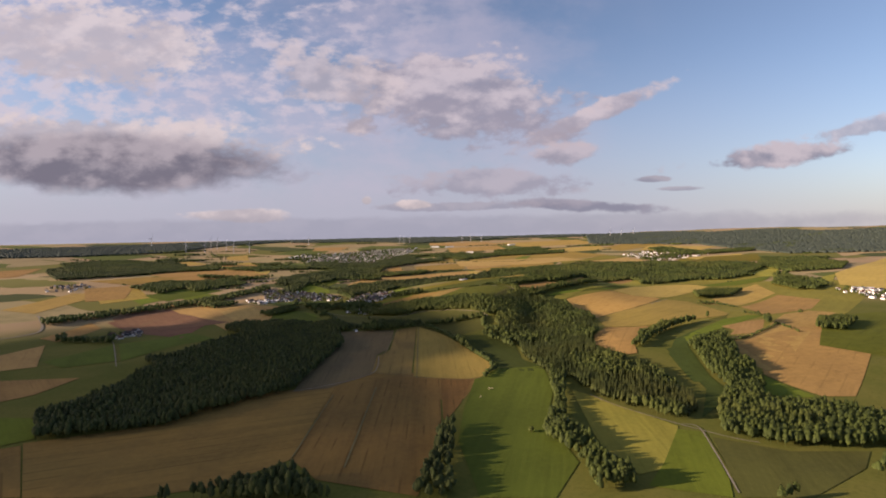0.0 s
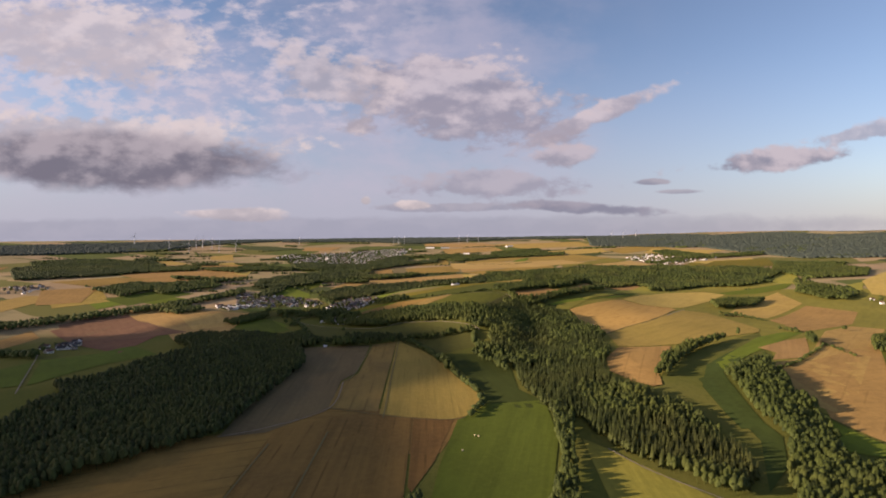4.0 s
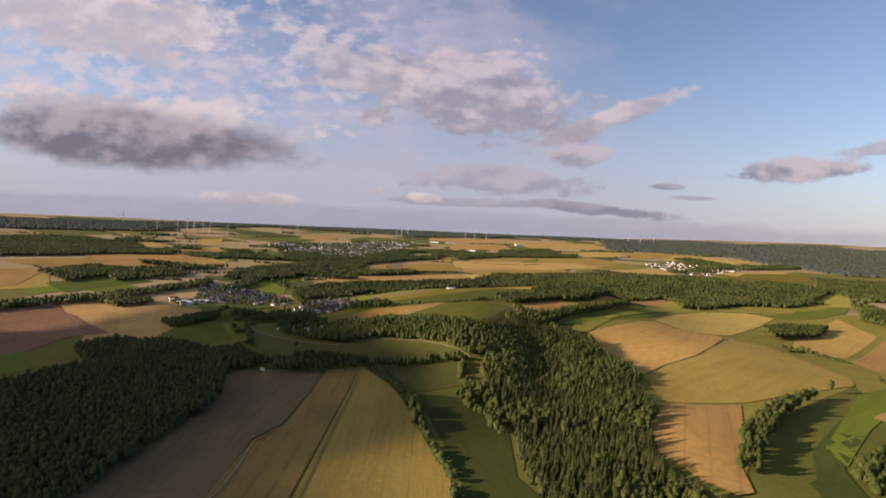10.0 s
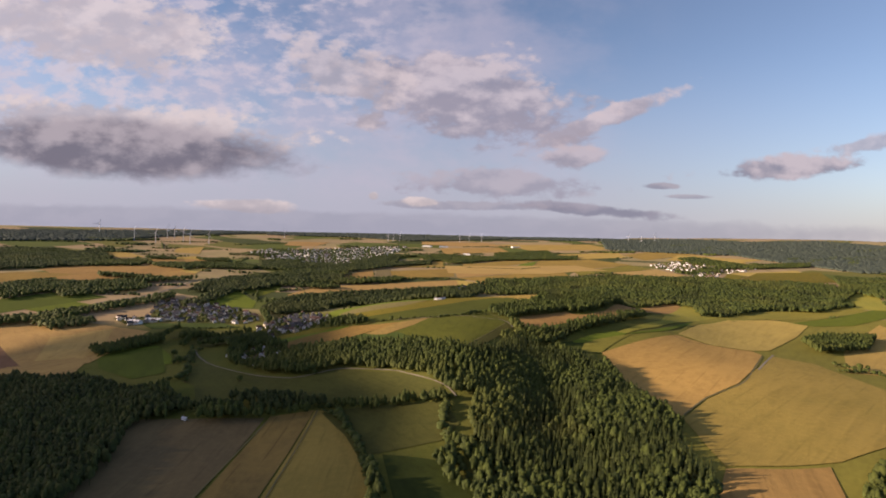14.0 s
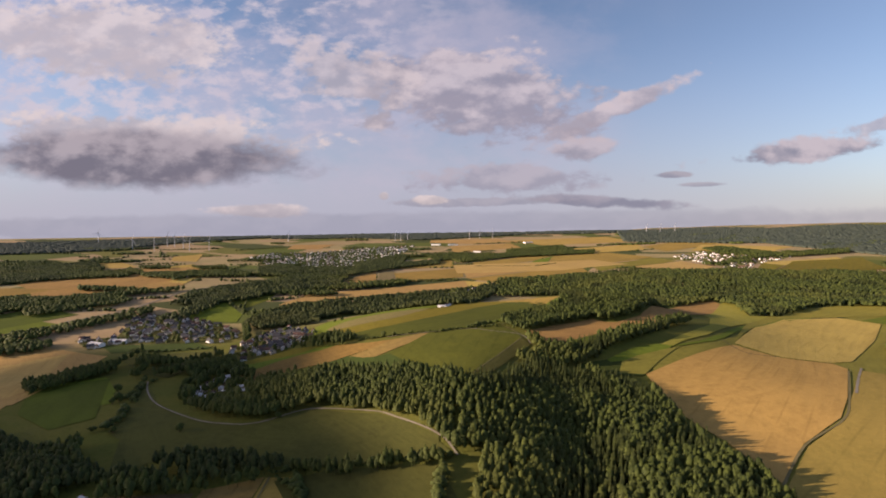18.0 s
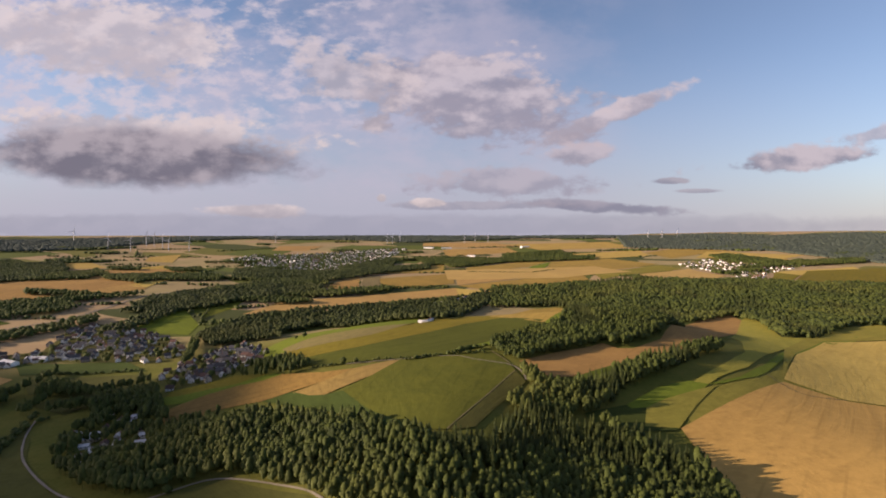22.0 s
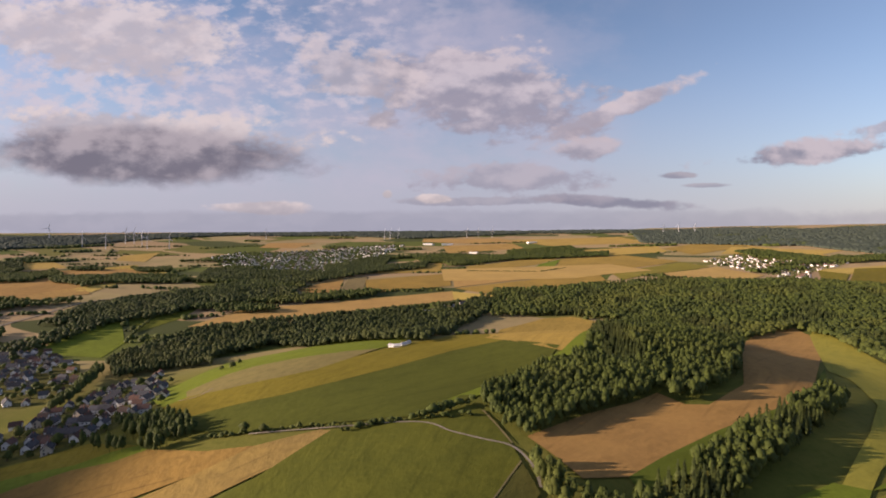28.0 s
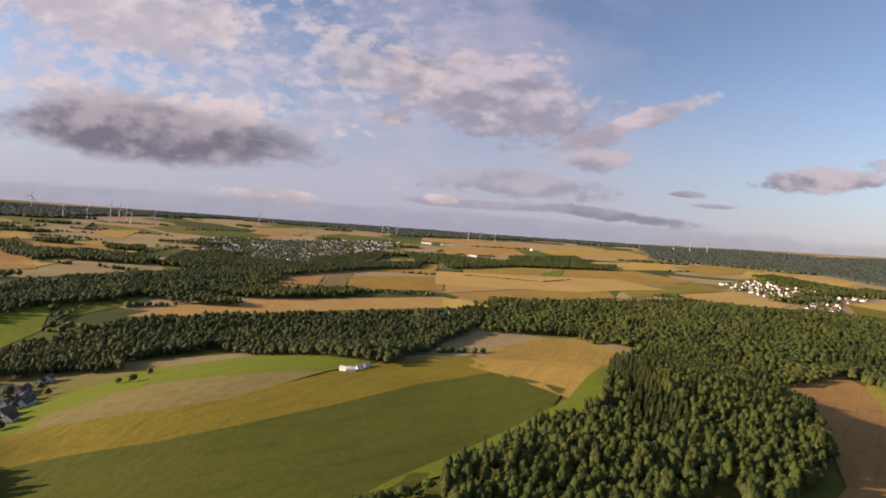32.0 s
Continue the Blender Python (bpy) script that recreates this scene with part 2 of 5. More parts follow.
def make_ground(n, co, where):
    """Rough grass near; far off a patchwork of strip fields."""
    warp = n.noise(where, 0.0016, 2.0)
    bent = n.put("ShaderNodeVectorMath", {0: where, 1: n.put("ShaderNodeVectorMath", {0: warp.outputs["Color"], 1: (340.0, 340.0, 0.0)}, operation="MULTIPLY").outputs[0]}, operation="ADD").outputs[0]
    flat = n.put("ShaderNodeMapping", {"Vector": bent, "Scale": (0.0030, 0.0052, 0.0), "Rotation": (0.0, 0.0, 0.35)}).outputs[0]
    cells = n.put("ShaderNodeTexVoronoi", {"Vector": flat, "Scale": 1.0, "Randomness": 0.85}, distance="CHEBYCHEV")
    pick = n.put("ShaderNodeSeparateColor", {0: cells.outputs["Color"]}).outputs[0]
    fields = n.put("ShaderNodeValToRGB", {0: pick})
    ramp = fields.color_ramp
    ramp.interpolation = "CONSTANT"
    # Far field tones greyed and paled: haze is put into these colours.
    stops = ((0.0, (0.32, 0.235, 0.125)), (0.2, (0.09, 0.108, 0.027)), (0.34, (0.26, 0.205, 0.105)), (0.5, (0.06, 0.072, 0.027)),
             (0.6, (0.30, 0.215, 0.12)), (0.74, (0.135, 0.13, 0.036)), (0.86, (0.28, 0.225, 0.11)))
    while len(ramp.elements) < len(stops):
        ramp.elements.new(0.5)
    for e, (at, c) in zip(ramp.elements, stops):
        e.position, e.color = at, (*c, 1.0)
    grass = n.mix(n.ramp(n.noise(where, 0.012, 5.0, 0.6).outputs[0], 0.3, 0.7), (0.092, 0.102, 0.021), (0.130, 0.122, 0.028))
    tufts = n.noise(where, 0.22, 4.0, 0.7)
    grass = n.mix(n.math("MULTIPLY", n.ramp(tufts.outputs[0], 0.45, 0.7), 0.4), grass, (0.050, 0.064, 0.011))
    apart = n.put("ShaderNodeVectorMath", {0: where, 1: (100.0, 500.0, 0.0)}, operation="DISTANCE").outputs["Value"]
    far = n.ramp(apart, 1000.0, 1300.0)
    c = n.mix(far, grass, fields.outputs[0])
    blot = n.noise(where, 0.006, 5.0, 0.65)
    c = n.mix(n.math("MULTIPLY", n.ramp(blot.outputs[0], 0.5, 0.75), 0.45), c, (0.07, 0.085, 0.03))
    return c, tufts.outputs[0]


material("ground", make_ground, 0.95, 0.5)


def leaves(name, dark, light, warm):
    def make(n, co, where):
        leaf = n.put("ShaderNodeNewGeometry").outputs["Random Per Island"]
        stand = n.noise(where, 0.035, 3.0, 0.6)
        patch = n.noise(where, 0.006, 3.0, 0.6)
        c = n.mix(leaf, dark, light)
        c = n.mix(n.math("MULTIPLY", n.ramp(stand.outputs[0], 0.4, 0.7), 0.6), c, light)
        c = n.mix(n.math("MULTIPLY", n.ramp(patch.outputs[0], 0.48, 0.68), 0.5), c, warm)
        return c, None

    m = material(name, make, 0.75)
    n = m.node_tree.nodes
    gloss, end = next(q for q in n if q.type == "BSDF_PRINCIPLED"), next(q for q in n if q.type == "OUTPUT_MATERIAL")
    through_leaf, both = n.new("ShaderNodeBsdfTranslucent"), n.new("ShaderNodeMixShader")
    both.inputs[0].default_value = 0.3
    m.node_tree.links.new(gloss.inputs["Base Color"].links[0].from_socket, through_leaf.inputs[0])
    m.node_tree.links.new(gloss.outputs[0], both.inputs[1])
    m.node_tree.links.new(through_leaf.outputs[0], both.inputs[2])
    m.node_tree.links.new(both.outputs[0], end.inputs[0])
    return m


leaves("broadleaf", (0.036, 0.052, 0.013), (0.086, 0.110, 0.021), (0.120, 0.126, 0.025))
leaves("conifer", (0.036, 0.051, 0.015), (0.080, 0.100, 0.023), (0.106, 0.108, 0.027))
# Darker copy of broadleaf: dark trees, and cloud shade put into the colour.
leaves("darkened_broadleaf", (0.025, 0.037, 0.012), (0.074, 0.093, 0.023), (0.094, 0.100, 0.026))
# Skyline foliage paled and greyed: distance haze is put into the colour.
leaves("hazed_pine", (0.058, 0.076, 0.056), (0.072, 0.090, 0.066), (0.074, 0.090, 0.062))


def plain(name, colour, second, scale, rough=0.8, bump=0.0, tone=0.0):
    def make(n, co, where):
        big = n.noise(where, scale, 4.0, 0.6)
        small = n.noise(where, scale * 9, 4.0, 0.6)
        c = n.mix(n.ramp(big.outputs[0], 0.35, 0.65), colour, second)
        c = n.mix(n.math("MULTIPLY", n.ramp(small.outputs[0], 0.4, 0.75), 0.4), c, [v * 0.7 for v in second])
        if tone:
            r = n.put("ShaderNodeObjectInfo").outputs["Random"]
            c = n.put("ShaderNodeHueSaturation", {"Color": c, "Value": n.math("MULTIPLY_ADD", r, tone, 1 - tone / 2)}).outputs[0]
        return c, small.outputs[0]

    return material(name, make, rough, bump)


plain("straw", (0.52, 0.45, 0.28), (0.44, 0.38, 0.22), 2.0, 0.9)
plain("bark", (0.11, 0.08, 0.055), (0.08, 0.06, 0.045), 0.8)
plain("gravel_road", (0.25, 0.22, 0.17), (0.205, 0.18, 0.14), 0.05, 0.9)
plain("earth_track", (0.17, 0.142, 0.066), (0.135, 0.12, 0.056), 0.05, 0.9)
plain("render_white", (0.80, 0.78, 0.74), (0.70, 0.68, 0.65), 0.3, 0.85, tone=0.2)
plain("render_cream", (0.62, 0.54, 0.42), (0.55, 0.48, 0.38), 0.3, 0.85, tone=0.2)
plain("stone_wall", (0.36, 0.31, 0.25), (0.28, 0.24, 0.20), 0.5, 0.9, tone=0.2)
plain("slate", (0.098, 0.096, 0.100), (0.072, 0.072, 0.076), 0.6, 0.82, tone=0.6)
plain("roof_tile", (0.14, 0.085, 0.068), (0.11, 0.068, 0.056), 0.6, 0.82, tone=0.4)
plain("roof_brown", (0.105, 0.075, 0.06), (0.08, 0.06, 0.05), 0.6, 0.82, tone=0.4)
plain("sheet_roof", (0.55, 0.55, 0.55), (0.46, 0.46, 0.47), 0.2, 0.5)
plain("window_glass", (0.05, 0.06, 0.075), (0.04, 0.045, 0.06), 1.0, 0.15)
plain("door_wood", (0.16, 0.09, 0.05), (0.12, 0.07, 0.04), 1.0, 0.6)
plain("mast_white", (0.60, 0.60, 0.61), (0.54, 0.54, 0.56), 0.05, 0.45)
plain("brick", (0.30, 0.14, 0.10), (0.24, 0.11, 0.08), 1.0, 0.85)

# ---- clouds added out of view to the west, whose shade lies over the valley ----


def make_cloud(n, co, where):
    return n.mix(n.noise(where, 0.004, 4.0).outputs[0], (0.72, 0.72, 0.74), (0.8, 0.8, 0.8)), None


cloud_stuff = material("cloud", make_cloud, 1.0)
tree_of_nodes = cloud_stuff.node_tree
thin = tree_of_nodes.nodes.new("ShaderNodeBsdfTransparent")
blend = tree_of_nodes.nodes.new("ShaderNodeMixShader")
blend.inputs[0].default_value = 0.68
body_of = next(q for q in tree_of_nodes.nodes if q.type == "BSDF_PRINCIPLED")
end_of = next(q for q in tree_of_nodes.nodes if q.type == "OUTPUT_MATERIAL")
tree_of_nodes.links.new(thin.outputs[0], blend.inputs[1])
tree_of_nodes.links.new(body_of.outputs[0], blend.inputs[2])
tree_of_nodes.links.new(blend.outputs[0], end_of.inputs[0])


def cloud(x, y, wide, deep, thick):
    """An unseen flat-based heap cloud, added so that its shade falls round (x, y)."""
    bm = bmesh.new()
    bmesh.ops.create_icosphere(bm, subdivisions=5, radius=1)
    for v in bm.verts:
        p = v.co.normalized()
        lump = 1 + 0.35 * noise.noise(p * 2.1) + 0.16 * noise.noise(p * 5.3) + 0.07 * noise.noise(p * 12.0)
        v.co = Vector((p.x * wide * lump, p.y * deep * lump, p.z * thick * lump * (1.0 if p.z > 0 else 0.35)))
    up = 1000.0
    me = bpy.data.meshes.new("cloud")
    bm.to_mesh(me)
    bm.free()
    me.materials.append(cloud_stuff)
    me.polygons.foreach_set("use_smooth", [True] * len(me.polygons))
    ob = new("cloud", me)
    ob.matrix_basis = pose(x + sun_way.x / sun_way.z * up, y + sun_way.y / sun_way.z * up, up)
    return tagged(ob, "grey evening cloud out of view in the west, added to shade the ground", "cloud", kind="structure")


cloud(-430, 820, 400, 520, 60)
# Two small unseen clouds, added to darken the near field and village-side strips.
cloud(-38, 450, 45, 150, 16)
cloud(-135, 1305, 125, 100, 25)

# ---- ground ----


def step(v, a, b):
    u = np.clip((np.asarray(v, float) - a) / (b - a), 0.0, 1.0)
    return u * u * (3 - 2 * u)


KNOLLS = [(-105, 1083, 9.9, 85), (84, 1017, 7.5, 85), (108, 1092, 20.9, 85), (166, 1255, 7.6, 85), (-34, 1232, 2.8, 85), (300, 1512, 13.2, 110), (-109, 1336, -5.2, 110), (494, 1364, -8.1, 150), (292, 1182, -2.9, 110), (690, 1215, -12.6, 170), (-716, 1176, -19.9, 170), (-69, 990, -2.4, 85), (-14, 1000, -4.7, 85), (-300, 1257, 1.5, 110), (178, 1640, -1.3, 110), (-522, 1466, -2.4, 150), (610, 930, 1.6, 130), (250, 810, 4.8, 110), (-20, 1140, 2.6, 85), (800, 1500, -3.0, 170), (476, 1116, 5.3, 130), (330, 1440, -7.0, 90), (530, 1400, 8.0, 110), (640, 1420, 4.0, 150), (560, 1280, 4.0, 110)]      # x, y, height and reach of low rises and dips


def height(x, y):
    """Height of the ground: valley floor, the ridge in its middle, two wooded spurs with a ravine between,
    the plateau to the east, the rise to the skyline."""
    x, y = np.asarray(x, float), np.asarray(y, float)
    r = np.hypot(x - 100, y - 500)
    e = ((x - 150) / 330) ** 2 + ((y - 1420) / 300) ** 2
    z = 45 * step(r, 1200, 2100) + 128 * step(r, 2200, 4500)
    z = z + 48 * np.exp(-e * e)
    z = z + 22 * step(x, 150, 430) * step(y, 560, 760) * (1 - step(y, 1500, 1900))
    z = z + 9 * np.exp(-((x - 95) / 60) ** 2) * step(y, 840, 930) * (1 - step(y, 1070, 1190))
    z = z + 8 * np.exp(-((x - 262) / 60) ** 2) * step(y, 600, 720) * (1 - step(y, 980, 1120))
    z = z - 5 * np.exp(-((x - 184) / 28) ** 2) * step(y, 840, 940) * (1 - step(y, 1150, 1230))
    z = z + (26 + 12 * np.sin(x / 330 + 0.6) + 7 * np.sin(x / 140)) * step(x, 900, 2600) * step(r, 3300, 4500)
    for a, b, up, reach in KNOLLS:
        z = z + up * np.exp(-((x - a) ** 2 + (y - b) ** 2) / (2.0 * reach ** 2))
    return z + 7 * np.sin(x / 520 + 1.0) * step(r, 3000, 4400)


def mesh_of(name, verts, faces, mat, smooth=False, normals=None):
    """A mesh from arrays: verts (n, 3), faces (m, 3 or 4); normals (n, 3) round off a leafy crown."""
    verts, faces = np.asarray(verts, np.float32), np.asarray(faces, np.int32)
    me = bpy.data.meshes.new(name)
    k = faces.shape[1]
    me.vertices.add(len(verts))
    me.vertices.foreach_set("co", verts.ravel())
    me.loops.add(faces.size)
    me.loops.foreach_set("vertex_index", faces.ravel())
    me.polygons.add(len(faces))
    me.polygons.foreach_set("loop_start", np.arange(0, faces.size, k, dtype=np.int32))
    me.polygons.foreach_set("use_smooth", np.full(len(faces), smooth))
    me.update(calc_edges=True)
    if normals is not None:
        free = me.attributes.new("custom_normal", "FLOAT_VECTOR", "POINT")
        free.data.foreach_set("vector", np.asarray(normals, np.float32).ravel())
    me.materials.append(MATERIALS[mat])
    return me


def stretched_axis(lo, hi, inner_lo, inner_hi, fine, coarse):
    inner = np.arange(inner_lo, inner_hi + 1, fine)
    return np.concatenate([np.arange(lo, inner_lo, coarse), inner, np.arange(inner_hi + coarse, hi + 1, coarse)])


xs = stretched_axis(-7000, 7000, -1500, 1500, 25, 100)
ys = stretched_axis(-3000, 7000, 0, 2400, 25, 100)
xs = np.unique(np.concatenate([xs, np.arange(0, 400, 12.5)]))
gx, gy = np.meshgrid(xs, ys)
gv = np.stack([gx.ravel(), gy.ravel(), height(gx, gy).ravel()], 1)
w = len(xs)
k = (np.arange(len(ys) - 1)[:, None] * w + np.arange(w - 1)[None, :]).ravel()
ground = new("ground", mesh_of("ground", gv, np.stack([k, k + 1, k + w + 1, k + w], 1), "ground", True))
tagged(ground, "rolling farmland with rough grass and far strip fields", "ground", kind="structure")


def drape(bm, lift):
    """Lay a flat mesh on the ground, cut finely enough to follow it."""
    x0, x1 = min(v.co.x for v in bm.verts), max(v.co.x for v in bm.verts)
    y0, y1 = min(v.co.y for v in bm.verts), max(v.co.y for v in bm.verts)
    s = 25.0 if y0 < 2400 else 50.0
    for axis, lo, hi in ((0, x0, x1), (1, y0, y1)):
        cut = 12.5 if axis == 0 and x0 < 400 and x1 > 0 and y0 < 1300 else s
        for c in np.arange(math.ceil(lo / cut) * cut, hi, cut):
            at, no = [0, 0, 0], [0, 0, 0]
            at[axis], no[axis] = c, 1
            bmesh.ops.bisect_plane(bm, geom=bm.verts[:] + bm.edges[:] + bm.faces[:], plane_co=at, plane_no=no)
    z = height([v.co.x for v in bm.verts], [v.co.y for v in bm.verts])
    for v, h in zip(bm.verts, z):
        v.co.z = h + lift


def link_mesh(name, bm, mat, m=None):
    if m is not None:
        bm.transform(m.inverted())
    me = bpy.data.meshes.new(name)
    bm.to_mesh(me)
    bm.free()
    me.materials.append(MATERIALS[mat])
    if m is not None:
        me.polygons.foreach_set("use_smooth", [True] * len(me.polygons))
    ob = new(name, me)
    if m is not None:
        ob.matrix_basis = m
    return ob


FIELDS = []


def field(kind, along, outline):
    """A field: outline in metres on the plan, rows at the angle along."""
    bm = bmesh.new()
    face = bm.faces.new([bm.verts.new((x, y, 0)) for x, y in outline])
    bm.normal_update()
    if face.normal.z < 0:
        face.normal_flip()
    bmesh.ops.triangulate(bm, faces=bm.faces[:])
    mx, my = np.mean([p[0] for p in outline]), np.mean([p[1] for p in outline])
    drape(bm, (0.22 if len(FIELDS) < 5 else 0.40) + 0.0035 * len(FIELDS) + (0.5 if math.hypot(mx - 100, my - 500) > 1600 else 0.0))
    name = "meadow" if "meadow" in kind or kind in ("olive", "green_yellow") else "grain_field" if kind != "soil" else "ploughed_field"
    ob = link_mesh(name, bm, kind, pose(mx, my, float(height(mx, my)), 0, 0, along))
    FIELDS.append(outline)
    return tagged(ob, CROPS[kind][5], "field", kind="structure")


def inside(outline, px, py):
    px, py = np.asarray(px), np.asarray(py)
    hit = np.zeros(px.shape, bool)
    for (x0, y0), (x1, y1) in zip(outline, outline[1:] + outline[:1]):
        if y0 != y1:
            hit ^= ((y0 > py) != (y1 > py)) & (px < (x1 - x0) * (py - y0) / (y1 - y0) + x0)
    return hit


# fields, from the valley floor outwards
field("dry_meadow", 44, [(304, 1190), (853, 1583), (1187, 1488), (1238, 1387), (424, 604), (399, 624), (398, 684), (459, 775), (543, 935), (427, 853), (343, 790), (262, 684), (232, 725), (292, 985)])
field("wheat_brown", 3, [(-254, 568), (-189, 597), (-145, 620), (-95, 679), (-6, 652), (54, 640), (44, 621), (23, 553), (-233, 543)])
field("olive", 120, [(-262, 1370), (-265, 1422), (-254, 1505), (-233, 1564), (-132, 1407), (-145, 1353), (-165, 1325), (-214, 1313)])
field("olive", 118, [(-606, 1503), (-547, 1532), (-607, 1658), (-613, 1731), (-505, 1701), (-381, 1619), (-300, 1517), (-309, 1454), (-375, 1454), (-473, 1471), (-528, 1434)])
field("meadow_dark", 79, [(-983, 3101), (-910, 3313), (-670, 3381), (-417, 3603), (-174, 3734), (-203, 3428), (-294, 2969), (-319, 2575), (-540, 2682), (-730, 2769)])
field("wheat_brown", 20, [(-390, 452), (-282, 493), (-280, 532), (-135, 601), (-129, 407), (-176, 363), (-223, 351), (-308, 354)])
field("wheat_brown", 131, [(-441, 417), (-388, 447), (-310, 355), (-376, 354)])
field("wheat_brown", 91, [(-135, 606), (-88, 636), (-6, 678), (-3, 467), (-20, 345), (-99, 372), (-128, 407)])
field("wheat_brown", 91, [(-4, 640), (37, 631), (18, 537), (2, 488), (-1, 496)])
field("fallow", 94, [(-232, 957), (-96, 971), (-90, 806), (-104, 767), (-96, 662), (-142, 601), (-182, 591), (-197, 817)])
field("ripe_brown", 92, [(-92, 975), (-53, 991), (-43, 654), (-98, 668), (-102, 763), (-87, 801)])
field("ripe_green", 92, [(-52, 990), (-33, 989), (20, 878), (43, 781), (66, 711), (67, 675), (52, 640), (34, 628), (-11, 637), (-40, 647)])
field("meadow_dark", 105, [(29, 894), (81, 877), (120, 812), (116, 720), (138, 675), (136, 658), (68, 656), (74, 709), (59, 776)])
field("meadow", 74, [(40, 626), (75, 672), (139, 680), (130, 579), (102, 482), (108, 392), (77, 339), (24, 342), (12, 439), (22, 528)])
field("pale_meadow", 85, [(151, 578), (167, 556), (222, 462), (175, 379), (148, 370), (138, 411), (136, 428)])
field("meadow_bright", 73, [(218, 455), (238, 447), (211, 360), (199, 335), (148, 353), (175, 388)])
field("olive", 71, [(240, 435), (288, 404), (352, 401), (323, 372), (252, 332), (205, 335)])
# Valley meadow lying in shade, painted with the dark meadow colour.
field("meadow_dark", 78, [(320, 701), (359, 722), (333, 604), (331, 576), (296, 520), (256, 482), (306, 568), (320, 645)])
field("meadow_dark", 42, [(354, 745), (442, 824), (440, 792), (360, 720), (336, 638), (329, 593), (304, 593), (315, 682)])
field("meadow_bright", 39, [(368, 750), (515, 896), (585, 938), (617, 936), (440, 792), (365, 723)])
field("ripe_tan", 43, [(602, 1133), (683, 1123), (893, 1311), (958, 1493), (734, 1305)])
field("stubble", 42, [(663, 1089), (878, 1279), (907, 1171), (779, 1033), (624, 944)])
field("stubble_red", 56, [(472, 827), (541, 872), (587, 891), (525, 801), (488, 769), (446, 759), (476, 796)])
field("stubble", 45, [(443, 747), (503, 773), (665, 952), (755, 1008), (782, 970), (422, 611), (409, 631), (396, 675), (414, 713)])
field("stubble", 45, [(427, 711), (482, 748), (622, 826), (682, 824), (740, 821), (453, 535), (418, 537), (402, 611), (426, 656)])
field("meadow_bright", 99, [(399, 606), (411, 534), (381, 535), (358, 550)])
field("ripe_tan", 44, [(1288, 1604), (1955, 2166), (2080, 1977), (1307, 1242), (1169, 1287), (1134, 1394)])
field("pale_meadow", 53, [(1264, 2036), (1313, 1902), (1114, 1642), (1036, 1732)])
field("stubble_red", 25, [(-359, 1846), (-325, 1988), (-135, 2089), (116, 2208), (122, 2102), (-68, 2009), (-153, 1953), (-236, 1878)])
field("ripe_tan", 28, [(116, 2202), (211, 2153), (535, 2328), (629, 2256), (384, 2185), (186, 2109), (122, 2102)])
field("stubble", 100, [(-277, 2208), (-210, 2432), (-168, 2192), (-230, 2154)])
field("fallow", 97, [(-166, 2207), (-194, 2430), (-142, 2439), (-114, 2232)])
field("ripe", 31, [(-135, 2375), (101, 2519), (112, 2281), (-98, 2183)])
field("stubble_red", 32, [(112, 2498), (469, 2808), (587, 2551), (121, 2256)])
field("ripe", 31, [(122, 2243), (558, 2506), (540, 2345), (213, 2165)])
field("meadow_bright", 74, [(442, 2882), (562, 3081), (465, 2732), (385, 2690)])
field("ripe", 40, [(562, 3081), (864, 3189), (1002, 2934), (556, 2560), (476, 2740)])
field("stubble_red", 38, [(737, 2487), (1027, 2716), (1014, 2422), (914, 2317), (756, 2394)])
field("pale_meadow", 41, [(607, 2566), (986, 2898), (1013, 2722), (723, 2491), (582, 2343)])
field("yellow", 50, [(1262, 2562), (1360, 2553), (1102, 2239), (1077, 2283)])
field("ripe", 47, [(158, 2814), (542, 3220), (570, 3122), (417, 2847), (159, 2596)])
field("ripe", 107, [(1425, 3468), (1578, 2985), (1476, 2900), (1351, 3198)])
field("meadow_bright", 126, [(-517, 1727), (-578, 1837), (-540, 1925), (-400, 1736), (-376, 1653), (-475, 1669)])
field("green_yellow", 126, [(-542, 1949), (-420, 2003), (-405, 1913), (-422, 1805), (-464, 1841)])
field("meadow_dark", 8, [(-523, 1459), (-360, 1464), (-299, 1411), (-466, 1403)])
field("olive", 11, [(-444, 1382), (-297, 1397), (-284, 1364), (-380, 1319)])
field("meadow_bright", 136, [(-442, 1231), (-372, 1263), (-317, 1202), (-289, 1156), (-337, 1128)])
field("olive", 63, [(-346, 1281), (-293, 1400), (-261, 1341), (-282, 1250)])
field("olive", 174, [(-296, 1227), (-254, 1167), (-164, 1090), (-107, 1070), (-45, 1093), (22, 1062), (51, 1036), (89, 983), (-172, 1026), (-232, 1072), (-260, 1140)])
field("olive", 128, [(-173, 990), (-214, 1066), (-270, 1197), (-166, 1064), (-106, 1060), (-43, 1088), (28, 1054), (77, 1008), (77, 984), (8, 1008), (-54, 1027), (-146, 1016)])
field("olive", 166, [(-44, 985), (-1, 994), (80, 972), (93, 929), (79, 905), (9, 893), (-9, 933)])
field("stubble_red", 135, [(-850, 1458), (-729, 1505), (-460, 1386), (-408, 1163), (-551, 1160)])
field("meadow", 121, [(-439, 1221), (-361, 1255), (-274, 1112), (-299, 1084), (-371, 1130)])
field("meadow_bright", 162, [(-875, 1556), (-849, 1656), (-714, 1615), (-782, 1527)])
field("meadow", 125, [(-627, 766), (-604, 898), (-509, 763), (-565, 727)])
field("stubble_red", 126, [(-744, 766), (-745, 920), (-611, 737), (-677, 696)])
field("stubble", 134, [(-641, 659), (-497, 670), (-500, 597), (-537, 551)])
field("soil", 133, [(-833, 1221), (-777, 1401), (-562, 1182), (-505, 946), (-650, 1059)])
